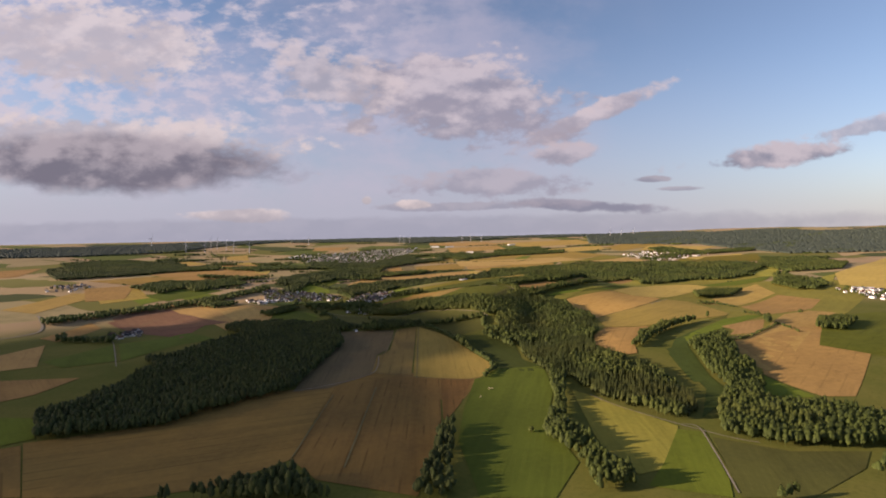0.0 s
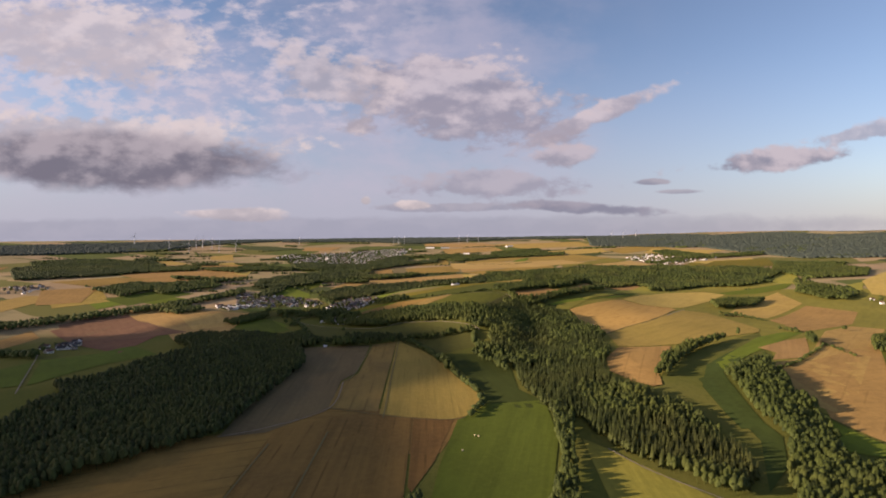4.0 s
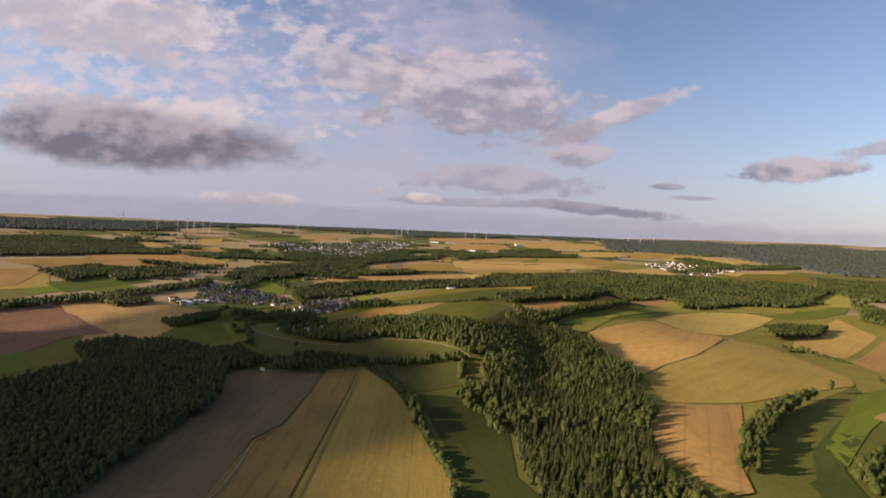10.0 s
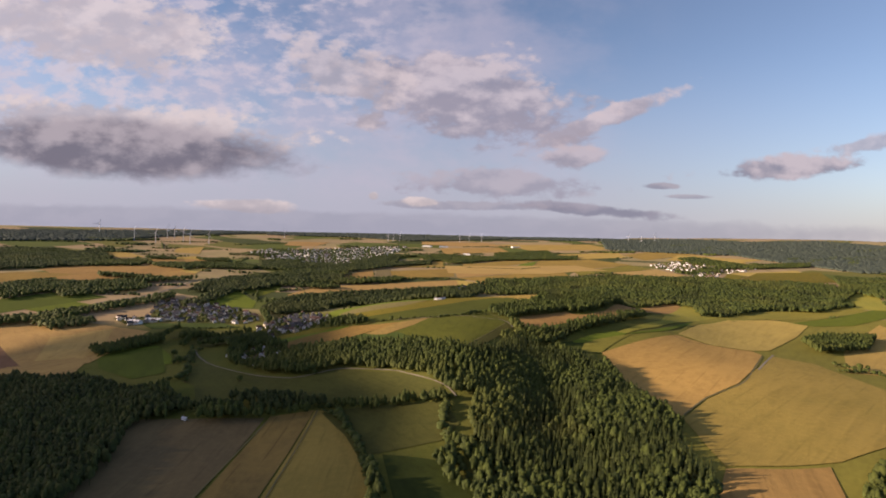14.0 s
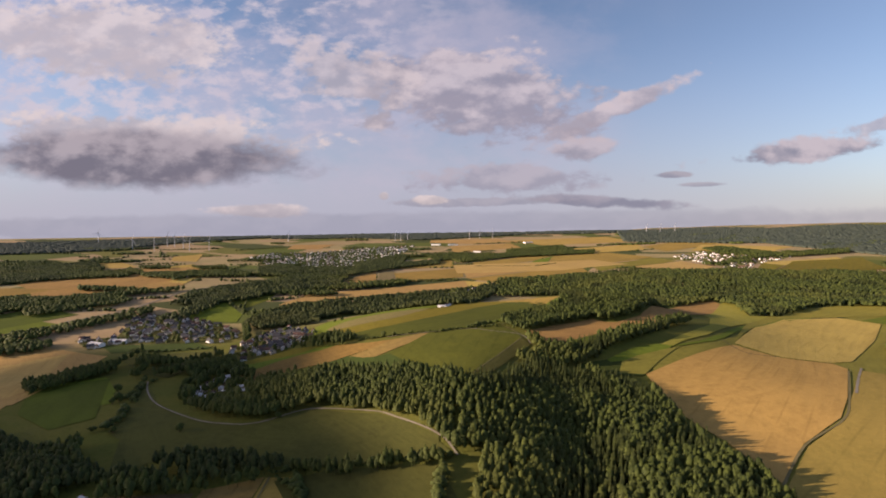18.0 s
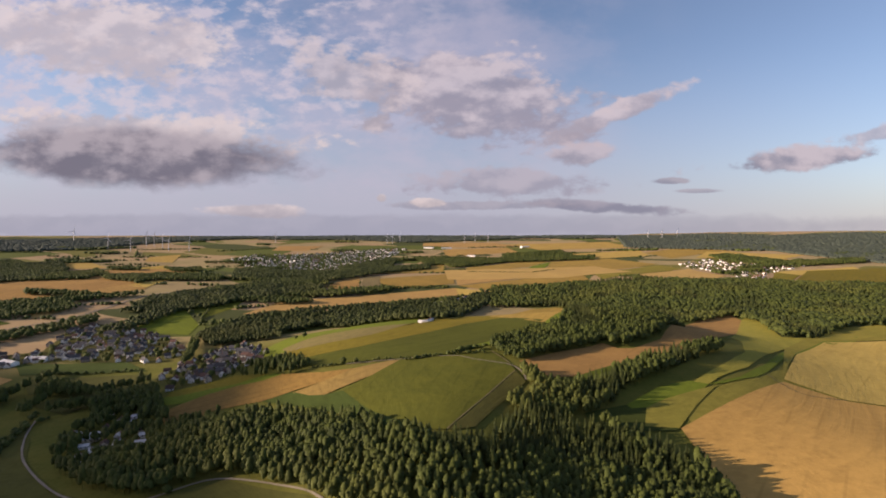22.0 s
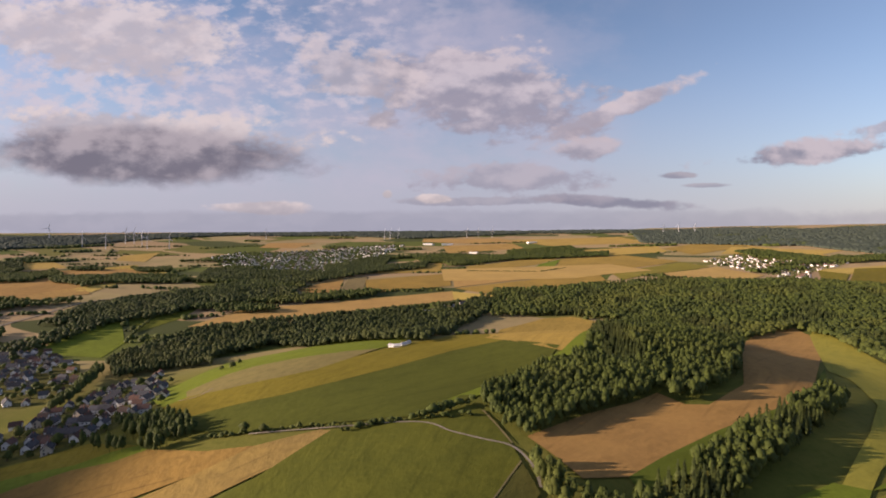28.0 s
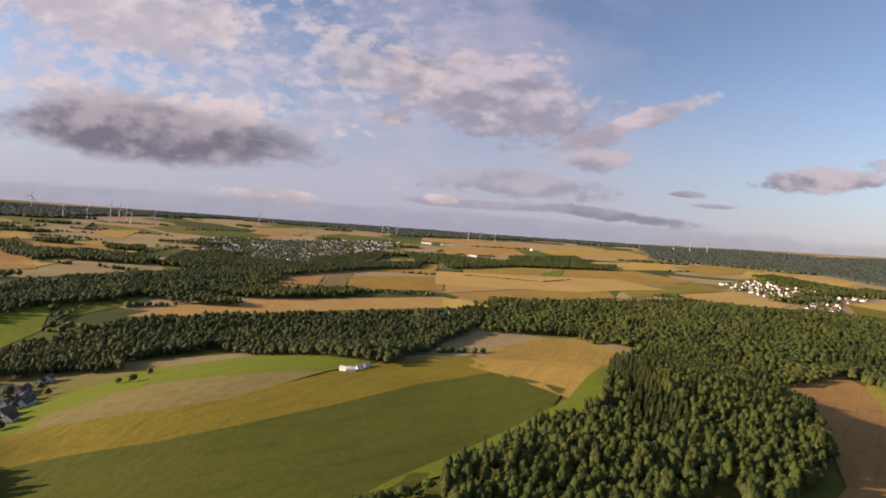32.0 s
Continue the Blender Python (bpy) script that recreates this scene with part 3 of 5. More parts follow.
field("stubble", 98, [(-825, 1005), (-868, 1213), (-801, 1154), (-757, 963)])
field("meadow_bright", 135, [(-544, 528), (-429, 516), (-388, 462), (-437, 422)])
field("meadow", 125, [(-500, 761), (-480, 861), (-432, 931), (-534, 1024), (-545, 957), (-601, 910)])
field("ripe_tan", 96, [(-1164, 1296), (-1176, 1571), (-1083, 1592), (-1058, 1274)])
field("stubble", 116, [(-1203, 1657), (-1093, 1757), (-976, 1512), (-1052, 1449)])
field("meadow_bright", 80, [(-962, 1515), (-894, 1684), (-832, 1638), (-882, 1441)])
field("stubble_red", 55, [(-530, 1141), (-438, 1216), (-384, 1098), (-455, 1029)])
field("soil", 131, [(-856, 1274), (-834, 1396), (-676, 1317), (-495, 1155), (-595, 1123), (-727, 1127)])
field("stubble_red", 119, [(-609, 1346), (-542, 1411), (-423, 1198), (-502, 1185)])
field("ripe_tan", 74, [(-1658, 2543), (-1575, 2824), (-1421, 2664), (-1515, 2451)])
field("stubble", 117, [(-1125, 1982), (-1008, 2335), (-827, 1976), (-972, 1835)])
field("ripe", 130, [(-1122, 1578), (-1065, 1721), (-917, 1543), (-991, 1428)])
field("meadow", 72, [(-952, 1571), (-887, 1756), (-757, 1706), (-838, 1495)])
field("ripe_tan", 100, [(-1096, 2509), (-837, 2572), (-752, 2123), (-919, 2115)])
field("ripe_tan", 141, [(-1636, 2726), (-1501, 2873), (-1255, 2672), (-1423, 2542)])
field("stubble", 138, [(-1038, 2150), (-876, 2232), (-737, 2102), (-838, 1968)])
field("ripe", 125, [(-1190, 2585), (-1097, 2808), (-807, 2397), (-925, 2301)])
field("ripe_tan", 113, [(-1344, 3078), (-1268, 3223), (-1134, 2908), (-1266, 2920)])
field("stubble_red", 134, [(-889, 1893), (-777, 1919), (-742, 1804), (-744, 1740)])
field("ripe", 92, [(-209, 2766), (62, 2950), (73, 2572), (-147, 2510)])
field("stubble_red", 18, [(70, 2678), (703, 2865), (772, 2612), (462, 2393), (89, 2359)])
field("ripe", 33, [(1117, 3401), (1505, 3669), (1548, 3404), (1147, 3145)])
field("ripe_tan", 17, [(1263, 2577), (1641, 2688), (1561, 2525), (1429, 2370), (1281, 2416)])
field("ripe_tan", 65, [(1524, 3413), (1613, 3074), (1573, 2910), (1371, 3084)])
field("ripe_tan", 8, [(448, 3959), (1110, 4040), (1158, 3675), (606, 3638)])
field("stubble", 26, [(41, 3679), (429, 3774), (467, 3544), (68, 3354)])
field("ripe_tan", 16, [(561, 3375), (1137, 3532), (1096, 3278), (569, 3123)])
field("stubble", 117, [(-2001, 2235), (-1924, 2376), (-1756, 2038), (-1814, 1926)])
field("ripe_tan", 21, [(-1817, 2616), (-1511, 2737), (-1619, 2516)])
field("stubble", 105, [(-1213, 2046), (-1345, 2541), (-1047, 2673), (-736, 2454), (-851, 2106), (-850, 1939), (-966, 1863)])
field("ripe", 69, [(-1310, 1822), (-1185, 1980), (-1025, 1979), (-1110, 1754)])
field("stubble_red", 84, [(-961, 3762), (-702, 3807), (-732, 3526), (-920, 3518)])
field("stubble_red", 0, [(-96, 4061), (370, 4056), (526, 3839), (215, 3790), (-92, 3884)])
field("ripe_tan", 139, [(1436, 3380), (1746, 3100), (1547, 2991), (1265, 3148)])
field("yellow", 51, [(1402, 2597), (1693, 2628), (1473, 2246), (1276, 2178), (1097, 2221)])
field("pale_meadow", 49, [(1100, 1493), (1286, 1595), (1111, 1398)])
field("yellow", 6, [(-202, 1290), (-205, 1307), (-181, 1317), (-144, 1331), (-112, 1318), (-89, 1307), (-107, 1305), (-126, 1294), (-155, 1294), (-187, 1287)])
field("meadow_bright", 12, [(-209, 1276), (-202, 1290), (-187, 1287), (-155, 1294), (-126, 1294), (-107, 1305), (-89, 1307), (-76, 1296), (-93, 1286), (-122, 1286), (-150, 1274), (-164, 1259), (-195, 1260)])
field("wheat_brown", 13, [(-181, 1235), (-164, 1259), (-150, 1274), (-122, 1286), (-93, 1286), (-76, 1296), (-26, 1277), (8, 1275), (-17, 1246), (-43, 1232), (-69, 1219), (-89, 1220), (-114, 1219), (-127, 1199), (-152, 1193)])
field("ripe_brown", 44, [(-42, 1227), (-17, 1246), (8, 1275), (45, 1290), (53, 1287), (31, 1243), (10, 1223), (-6, 1208), (-22, 1213)])
# Grass beside the wood; the trees' shade is painted as dark meadow.
field("meadow_dark", 139, [(-68, 1218), (-43, 1230), (-22, 1213), (-6, 1208), (10, 1211), (29, 1184), (43, 1160), (81, 1116), (71, 1112), (37, 1149), (-6, 1179)])
field("green_mown", 77, [(10, 1211), (31, 1243), (53, 1287), (84, 1289), (124, 1305), (148, 1326), (161, 1293), (171, 1240), (135, 1168), (107, 1107), (97, 1106), (79, 1118), (43, 1160)])
field("olive", 64, [(171, 1240), (177, 1213), (147, 1159), (127, 1115), (107, 1105), (135, 1168)])
field("crop_green", 33, [(-89, 1343), (-51, 1359), (-10, 1373), (30, 1401), (75, 1440), (128, 1495), (186, 1535), (209, 1518), (241, 1487), (212, 1422), (179, 1394), (153, 1364), (140, 1332), (109, 1303), (40, 1299), (-2, 1297), (-22, 1299), (-63, 1321)])
field("yellow", 48, [(-112, 1355), (-121, 1389), (-111, 1406), (-77, 1411), (-31, 1428), (-3, 1444), (22, 1481), (52, 1521), (113, 1576), (180, 1793), (186, 1535), (128, 1495), (75, 1440), (30, 1401), (-10, 1373), (-51, 1359), (-89, 1343)])
field("fallow_pale", 32, [(-111, 1406), (-123, 1427), (-106, 1471), (-85, 1492), (-22, 1510), (13, 1519), (45, 1522), (22, 1481), (-3, 1444), (-31, 1428), (-77, 1411)])
field("meadow_bright", 58, [(-187, 1448), (-157, 1476), (-158, 1578), (-100, 1616), (-54, 1737), (16, 1746), (97, 1608), (62, 1538), (45, 1522), (-22, 1510), (-85, 1492), (-106, 1471), (-123, 1427), (-111, 1406), (-121, 1389)])
field("ripe", 69, [(169, 1630), (207, 1838), (296, 1925), (355, 1940), (434, 1847), (239, 1467), (187, 1536), (168, 1560)])
field("meadow_bright", 58, [(239, 1467), (434, 1847), (462, 1823), (280, 1476), (253, 1435), (188, 1375), (147, 1343), (118, 1323), (130, 1341), (173, 1391)])
field("stubble", 50, [(178, 1270), (222, 1306), (263, 1329), (286, 1347), (297, 1325), (314, 1325), (362, 1368), (543, 1695), (645, 1815), (705, 1842), (687, 1764), (578, 1587), (426, 1381), (369, 1329), (300, 1286), (252, 1252), (226, 1231), (201, 1227), (190, 1248)])
field("meadow", 41, [(226, 1231), (252, 1252), (300, 1286), (369, 1329), (426, 1381), (518, 1497), (419, 1356), (334, 1290), (269, 1242), (228, 1218)])
field("pale_meadow", 55, [(687, 1764), (740, 1825), (680, 1663), (630, 1555), (684, 1545), (571, 1452), (487, 1366), (423, 1293), (373, 1253), (352, 1233), (339, 1236), (405, 1300), (459, 1360), (504, 1446), (507, 1477), (578, 1587)])
field("meadow_bright", 42, [(769, 1582), (640, 1507), (530, 1403), (453, 1314), (396, 1259), (352, 1233), (369, 1238), (415, 1265), (441, 1288), (516, 1373), (643, 1491), (723, 1527)])
field("meadow_bright", 32, [(258, 1184), (298, 1219), (335, 1237), (352, 1233), (343, 1224), (296, 1198), (274, 1182), (260, 1179)])
field("dry_meadow", 40, [(296, 1198), (343, 1224), (358, 1231), (322, 1193), (289, 1154), (262, 1154), (274, 1182)])
field("meadow_dark", 6, [(218, 1166), (258, 1184), (260, 1179), (274, 1182), (262, 1154), (289, 1154), (284, 1150), (260, 1147), (220, 1143)])
field("ripe_tan", 45, [(447, 1272), (553, 1408), (668, 1517), (774, 1535), (804, 1479), (703, 1369), (571, 1242), (537, 1229), (481, 1234)])
field("stubble_bright", 50, [(290, 1154), (358, 1203), (441, 1263), (479, 1231), (535, 1225), (537, 1205), (455, 1099), (411, 1049), (350, 1005), (297, 947), (296, 1012), (288, 1073)])
field("ripe_green", 41, [(282, 847), (287, 883), (298, 943), (351, 1001), (411, 1044), (496, 1142), (549, 1203), (591, 1177), (564, 966), (543, 935), (372, 856), (331, 850)])
field("stubble", 64, [(280, 843), (328, 845), (358, 848), (319, 776), (284, 725), (273, 687), (261, 684), (244, 703), (233, 746), (246, 794)])
field("pale_meadow", 30, [(451, 1280), (559, 1441), (756, 1646), (1082, 1725), (1075, 1652), (862, 1542), (779, 1542), (673, 1526), (558, 1417)])
field("meadow_bright", 30, [(789, 1505), (936, 1575), (1109, 1676), (1107, 1646), (1023, 1552), (898, 1484), (812, 1475)])
field("green_yellow", 40, [(725, 927), (875, 962), (964, 916), (675, 640), (598, 657), (541, 701)])

# ---- roads and tracks ----


def line(kind, wide, points):
    """A road or farm track along points of the plan."""
    wide = wide * (0.6 if kind == "track" else 0.85)
    pts = [Vector((*p, 0)) for p in points]
    fine = []
    for i in range(len(pts) - 1):
        p0, p1, p2, p3 = pts[max(i - 1, 0)], pts[i], pts[i + 1], pts[min(i + 2, len(pts) - 1)]
        for s in range(6):
            u = s / 6
            fine.append(0.5 * (2 * p1 + (p2 - p0) * u + (2 * p0 - 5 * p1 + 4 * p2 - p3) * u * u + (3 * p1 - p0 - 3 * p2 + p3) * u ** 3))
    fine.append(pts[-1])
    bm = bmesh.new()
    rows = []
    for i, p in enumerate(fine):
        d = (fine[min(i + 1, len(fine) - 1)] - fine[max(i - 1, 0)]).normalized()
        side = Vector((-d.y, d.x, 0)) * wide * 0.5 * (1 + 0.12 * math.sin(i * 1.7))
        rows.append((bm.verts.new(p - side), bm.verts.new(p + side)))
    for a, b in zip(rows, rows[1:]):
        bm.faces.new((a[0], b[0], b[1], a[1]))
    bm.normal_update()
    drape(bm, 0.95)
    if kind == "road":
        return tagged(link_mesh("road", bm, "gravel_road"), "narrow pale country lane between the fields", "road", kind="structure")
    return tagged(link_mesh("farm_track", bm, "earth_track"), "grassy earth farm track along the field edge", "track", kind="structure")


line("road", 1.2, [(-183, 591), (-144, 613), (-96, 665), (-100, 761)])
line("track", 2.4, [(-100, 761), (-92, 793), (-92, 902), (-91, 963)])
line("track", 2.2, [(-35, 635), (-39, 738), (-49, 990)])
line("track", 2.2, [(-96, 665), (-8, 633), (34, 628), (49, 634)])
line("track", 2.2, [(-130, 575), (-129, 407)])
line("track", 2.5, [(-83, 600), (-81, 390)])
line("road", 1.4, [(226, 465), (239, 458), (226, 407), (206, 340)])
line("road", 1.4, [(167, 556), (187, 515), (226, 465), (254, 434), (273, 421)])
line("road", 1.9, [(-299, 1236), (-271, 1192), (-228, 1143), (-159, 1089), (-117, 1073), (-90, 1074), (-49, 1093), (12, 1071), (42, 1045), (78, 1007), (91, 981)])
line("track", 2.2, [(-202, 1172), (-207, 1161)])
line("road", 1.4, [(-114, 1399), (-98, 1402), (-94, 1420)])
line("road", 7, [(-736, 1636), (-710, 1703), (-688, 1742), (-682, 1878), (-678, 2026), (-559, 2124), (-282, 2218)])
line("road", 6, [(-905, 933), (-885, 1071), (-1002, 1224), (-1033, 1251)])
line("road", 1.5, [(-485, 727), (-613, 913), (-681, 1000)])
line("track", 2.5, [(-728, 968), (-736, 1277)])
line("road", 2.0, [(-5, 1295), (53, 1292), (110, 1292), (132, 1275), (150, 1265), (164, 1259), (171, 1251), (177, 1234), (178, 1217)])
line("track", 2.4, [(153, 1313), (161, 1285), (168, 1260)])
line("track", 1.6, [(171, 1240), (135, 1168), (107, 1107)])
line("track", 3.0, [(532, 1197), (452, 1093), (409, 1044), (349, 1002), (296, 944)])
line("track", 2.5, [(435, 1279), (434, 1254), (443, 1233), (480, 1233)])
line("road", 2.6, [(474, 1113), (518, 1166), (558, 1212)])

# ---- trees ----


def ico():
    bm = bmesh.new()
    bmesh.ops.create_icosphere(bm, subdivisions=1, radius=1)
    v = np.array([list(p.co) for p in bm.verts])
    f = np.array([[p.index for p in q.verts] for q in bm.faces])
    bm.free()
    return v, f


ICO = ico()


def crown_tree(rng, lobes, leaves, size):
    """A broadleaf tree: lumpy lobes of foliage with leaf sprays standing out, on a trunk; unit height. Vertices, triangles, normals."""
    verts, faces, ways = [], [], []

    def add(v, f, n):
        faces.append(np.asarray(f) + sum(len(q) for q in verts))
        verts.append(np.asarray(v, float))
        ways.append(np.asarray(n, float))

    def eased(p, n):
        out = (p - np.array([0, 0, 0.42])) * np.array([1.0, 1.0, 0.8])
        out = out / np.maximum(np.linalg.norm(out, axis=-1, keepdims=True), 1e-6)
        n = n * 0.5 + out * 0.5 + np.array([0, 0, 0.30])
        return n / np.linalg.norm(n, axis=-1, keepdims=True)

    balls = [(np.array([rng.uniform(-.06, .06), rng.uniform(-.06, .06), 0.70]), rng.uniform(0.24, 0.29))]
    for i in range(lobes - 1):
        a = i * 2 * math.pi / (lobes - 1) + rng.uniform(-.4, .4)
        out = rng.uniform(0.17, 0.27)
        balls.append((np.array([out * math.cos(a), out * math.sin(a), rng.uniform(0.38, 0.66)]), rng.uniform(0.17, 0.25)))
    for mid, rad in balls:
        turn = np.linalg.qr(rng.normal(size=(3, 3)))[0]
        unit = ICO[0] @ turn
        if np.linalg.det(turn) < 0:
            unit = -unit
        p = mid + unit * rad * rng.uniform(0.78, 1.16, (len(unit), 1)) * np.array([1.0, 1.0, 0.9])
        add(p, ICO[1], eased(p, unit))
    for i in range(leaves):
        mid, rad = balls[i % len(balls)]
        d = rng.normal(size=3)
        d[2] = abs(d[2]) * 0.8 - 0.15
        d /= np.linalg.norm(d)
        p = mid + d * rad * rng.uniform(0.92, 1.14)
        t = np.cross(d, rng.normal(size=3))
        t /= np.linalg.norm(t)
        b = np.cross(d, t)
        tilt = rng.uniform(-0.5, 0.5)
        b = b * math.cos(tilt) + d * math.sin(tilt)
        w = size * rng.uniform(0.6, 1.3)
        q = np.array([p - t * w - b * w * .7, p + t * w * .9 - b * w * .6, p + t * w * rng.uniform(-.4, .4) + b * w])
        add(q, [[0, 1, 2]], eased(q, np.repeat(d[None], 3, 0)))
    ring = np.array([(0.022 * math.cos(a), 0.022 * math.sin(a), 0.0) for a in np.arange(4) * math.pi / 2])
    stem = np.concatenate([ring, ring * 0.5 + np.array([0, 0, 0.45])])
    side = np.concatenate([ring, ring]) / 0.022
    add(stem, [[i, (i + 1) % 4, 4 + i] for i in range(4)] + [[(i + 1) % 4, 4 + (i + 1) % 4, 4 + i] for i in range(4)], side)
    v, f, n = np.concatenate(verts), np.concatenate(faces), np.concatenate(ways)
    way = np.cross(v[f[:, 1]] - v[f[:, 0]], v[f[:, 2]] - v[f[:, 0]])
    f = np.where((np.sum(way * n[f].mean(1), 1) < 0)[:, None], f[:, ::-1], f)
    return v, f, n


def spire_tree(rng, tiers, points):
    """A spruce: tiers of drooping, jagged branches; unit height."""
    verts, faces = [], []
    for i in range(tiers):
        u = i / tiers
        z0, z1, r = 0.10 + 0.80 * u, 0.10 + 0.80 * u + 1.5 / tiers * (1 - 0.3 * u), 0.17 * (1 - u) + 0.035
        base = len(verts)
        turn = rng.uniform(0, 6.3)
        for j in range(points):
            a = turn + j * 2 * math.pi / points
            rr = r * (rng.uniform(0.95, 1.25) if j % 2 else rng.uniform(0.55, 0.75))
            verts.append((rr * math.cos(a), rr * math.sin(a), z0 + (0 if j % 2 else 0.05) + rng.uniform(-.015, .015)))
        verts.append((rng.uniform(-.01, .01), rng.uniform(-.01, .01), min(z1, 1.0)))
        faces += [[base + j, base + (j + 1) % points, base + points] for j in range(points)]
    return np.array(verts), np.array(faces)


def rounded(template, up=0.42, rag=0.55):
    """Give a tree normals that follow its crown, with lobes, and turn its leaves outwards."""
    v, f = template
    n = v * np.array([1.0, 1.0, 0.75]) - np.array([0, 0, up])
    n /= np.linalg.norm(n, axis=1, keepdims=True)
    n += np.array([list(noise.noise_vector(Vector(p) * 5.0)) for p in v]) * rag + np.array([0, 0, 0.45])
    n /= np.linalg.norm(n, axis=1, keepdims=True)
    way = np.cross(v[f[:, 1]] - v[f[:, 0]], v[f[:, 2]] - v[f[:, 0]])
    f = np.where((np.sum(way * n[f].mean(1), 1) < 0)[:, None], f[:, ::-1], f)
    return v, f, n


tree_rng = np.random.default_rng(7)
BROAD = [crown_tree(tree_rng, 6, 36, 0.085) for _ in range(8)]
BROAD_FAR = [crown_tree(tree_rng, 4, 10, 0.11) for _ in range(5)]
BLOB = [rounded((ICO[0] * tree_rng.uniform(0.75, 1.15, (len(ICO[0]), 1)) * np.array([0.5, 0.5, 0.55]) + np.array([0, 0, 0.45]), ICO[1]), 0.3, 0.3) for _ in range(5)]
SPRUCE = [rounded(spire_tree(tree_rng, 6, 9), 0.3, 0.35) for _ in range(5)]
SPRUCE_FAR = [rounded(spire_tree(tree_rng, 4, 8), 0.3) for _ in range(3)]
TAKEN = set()


def stand(name, label, category, trees, mat):
    """One mesh of many trees: rows of x, y, height, width, turn, template."""
    verts, faces, ways, n = [], [], [], 0
    for x, y, tall, wide, turn, (tv, tf, tn) in trees:
        c, s = math.cos(turn), math.sin(turn)
        p = np.empty_like(tv)
        p[:, 0] = x + (tv[:, 0] * c - tv[:, 1] * s) * wide
        p[:, 1] = y + (tv[:, 0] * s + tv[:, 1] * c) * wide
        p[:, 2] = float(height(x, y)) - 0.3 + tv[:, 2] * tall
        verts.append(p)
        ways.append(np.stack([tn[:, 0] * c - tn[:, 1] * s, tn[:, 0] * s + tn[:, 1] * c, tn[:, 2]], 1))
        faces.append(tf + n)
        n += len(tv)
    if not verts:
        return None
    return tagged(new(name, mesh_of(name, np.concatenate(verts), np.concatenate(faces), mat, True, np.concatenate(ways))), label, category, kind="stuff")


TREES = [0, 0]


def wood(kind, far, outline):
    """A wood on an outline of the plan; far: 1 near the line of flight, 4 less near, 2 and 3 in the distance."""
    rng = np.random.default_rng(len(TAKEN) + 11)
    gap = 4.8 if kind == "conifer" else {1: 4.7, 2: 9.0, 3: 17.0, 4: 7.8}[far]
    x0, x1 = min(p[0] for p in outline), max(p[0] for p in outline)
    y0, y1 = min(p[1] for p in outline), max(p[1] for p in outline)
    px, py = np.meshgrid(np.arange(x0, x1 + gap, gap), np.arange(y0, y1 + gap, gap))
    px = (px + rng.uniform(-.45, .45, px.shape) * gap).ravel()
    py = (py + rng.uniform(-.45, .45, py.shape) * gap).ravel()
    ok = inside(outline, px, py)
    leafy, spiky = [], []
    for x, y in zip(px[ok], py[ok]):
        cell = (int(x // 4.2), int(y // 4.2))
        if cell in TAKEN:
            continue
        TAKEN.add(cell)
        mix = noise.noise(Vector((x * 0.012, y * 0.012, 3.0)))
        grow = 1 + 0.28 * noise.noise(Vector((x * 0.02, y * 0.02, 9.0))) + 0.15 * noise.noise(Vector((x * 0.1, y * 0.1, 4.0)))
        turn = rng.uniform(0, 6.3)
        if far == 3:
            leafy.append((x, y, 12 * grow, 27 * grow, turn, BLOB[rng.integers(5)]))
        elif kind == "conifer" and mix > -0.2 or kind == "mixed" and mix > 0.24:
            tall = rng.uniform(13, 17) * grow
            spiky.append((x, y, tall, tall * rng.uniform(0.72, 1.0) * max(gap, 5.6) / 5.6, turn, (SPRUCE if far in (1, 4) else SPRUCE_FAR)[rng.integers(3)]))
        elif rng.uniform() < 0.93:
            tall = (rng.uniform(13.5, 15.5) if far == 2 else rng.uniform(12.5, 17)) * grow
            leafy.append((x, y, tall, rng.uniform(5.4, 8.6) * grow * max(gap, 4.7) / 4.7, turn, (BROAD[rng.integers(8)] if far in (1, 4) else BROAD_FAR[rng.integers(5)])))
    TREES[0] += len(leafy)
    TREES[1] += len(spiky)
    if kind == "hazed_pine":
        return stand("pine_forest", "pine forest on the skyline hill, haze painted into its colour", "forest", leafy, "hazed_pine")
    if kind == "dark":
        return stand("oak_woodland", "dense broadleaf woodland with rounded crowns, leaf colour darkened for shade", "woodland", leafy, "darkened_broadleaf")
    stand("broadleaf_woodland", "dense dark green broadleaf woodland with rounded crowns", "woodland", leafy, "broadleaf")
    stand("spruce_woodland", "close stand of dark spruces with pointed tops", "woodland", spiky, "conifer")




def far_hedge(x, y, turn, long):
    """A far hedgerow with field trees, in rounded clumps."""
    rng = np.random.default_rng(int(abs(x) + abs(y)))
    clumps = []
    for s in np.arange(-long / 2, long / 2, 8.0):
        h = rng.uniform(3, 10)
        clumps.append((x + s * math.cos(turn) + rng.normal(0, 3), y + s * math.sin(turn) + rng.normal(0, 3), h, h * rng.uniform(1.0, 1.7), rng.uniform(0, 6.3), BLOB[rng.integers(5)]))
    cx, cy = np.array([c[0] for c in clumps]), np.array([c[1] for c in clumps])
    free = np.ones(len(clumps), bool)
    for o in FIELDS:
        if abs(o[0][0] - x) + abs(o[0][1] - y) < 1500:
            free &= ~inside(o, cx, cy)
    clumps = [c for c, ok in zip(clumps, free) if ok]
    stand("hedgerow", "far dark green hedgerow between the fields", "hedge", clumps, "broadleaf")


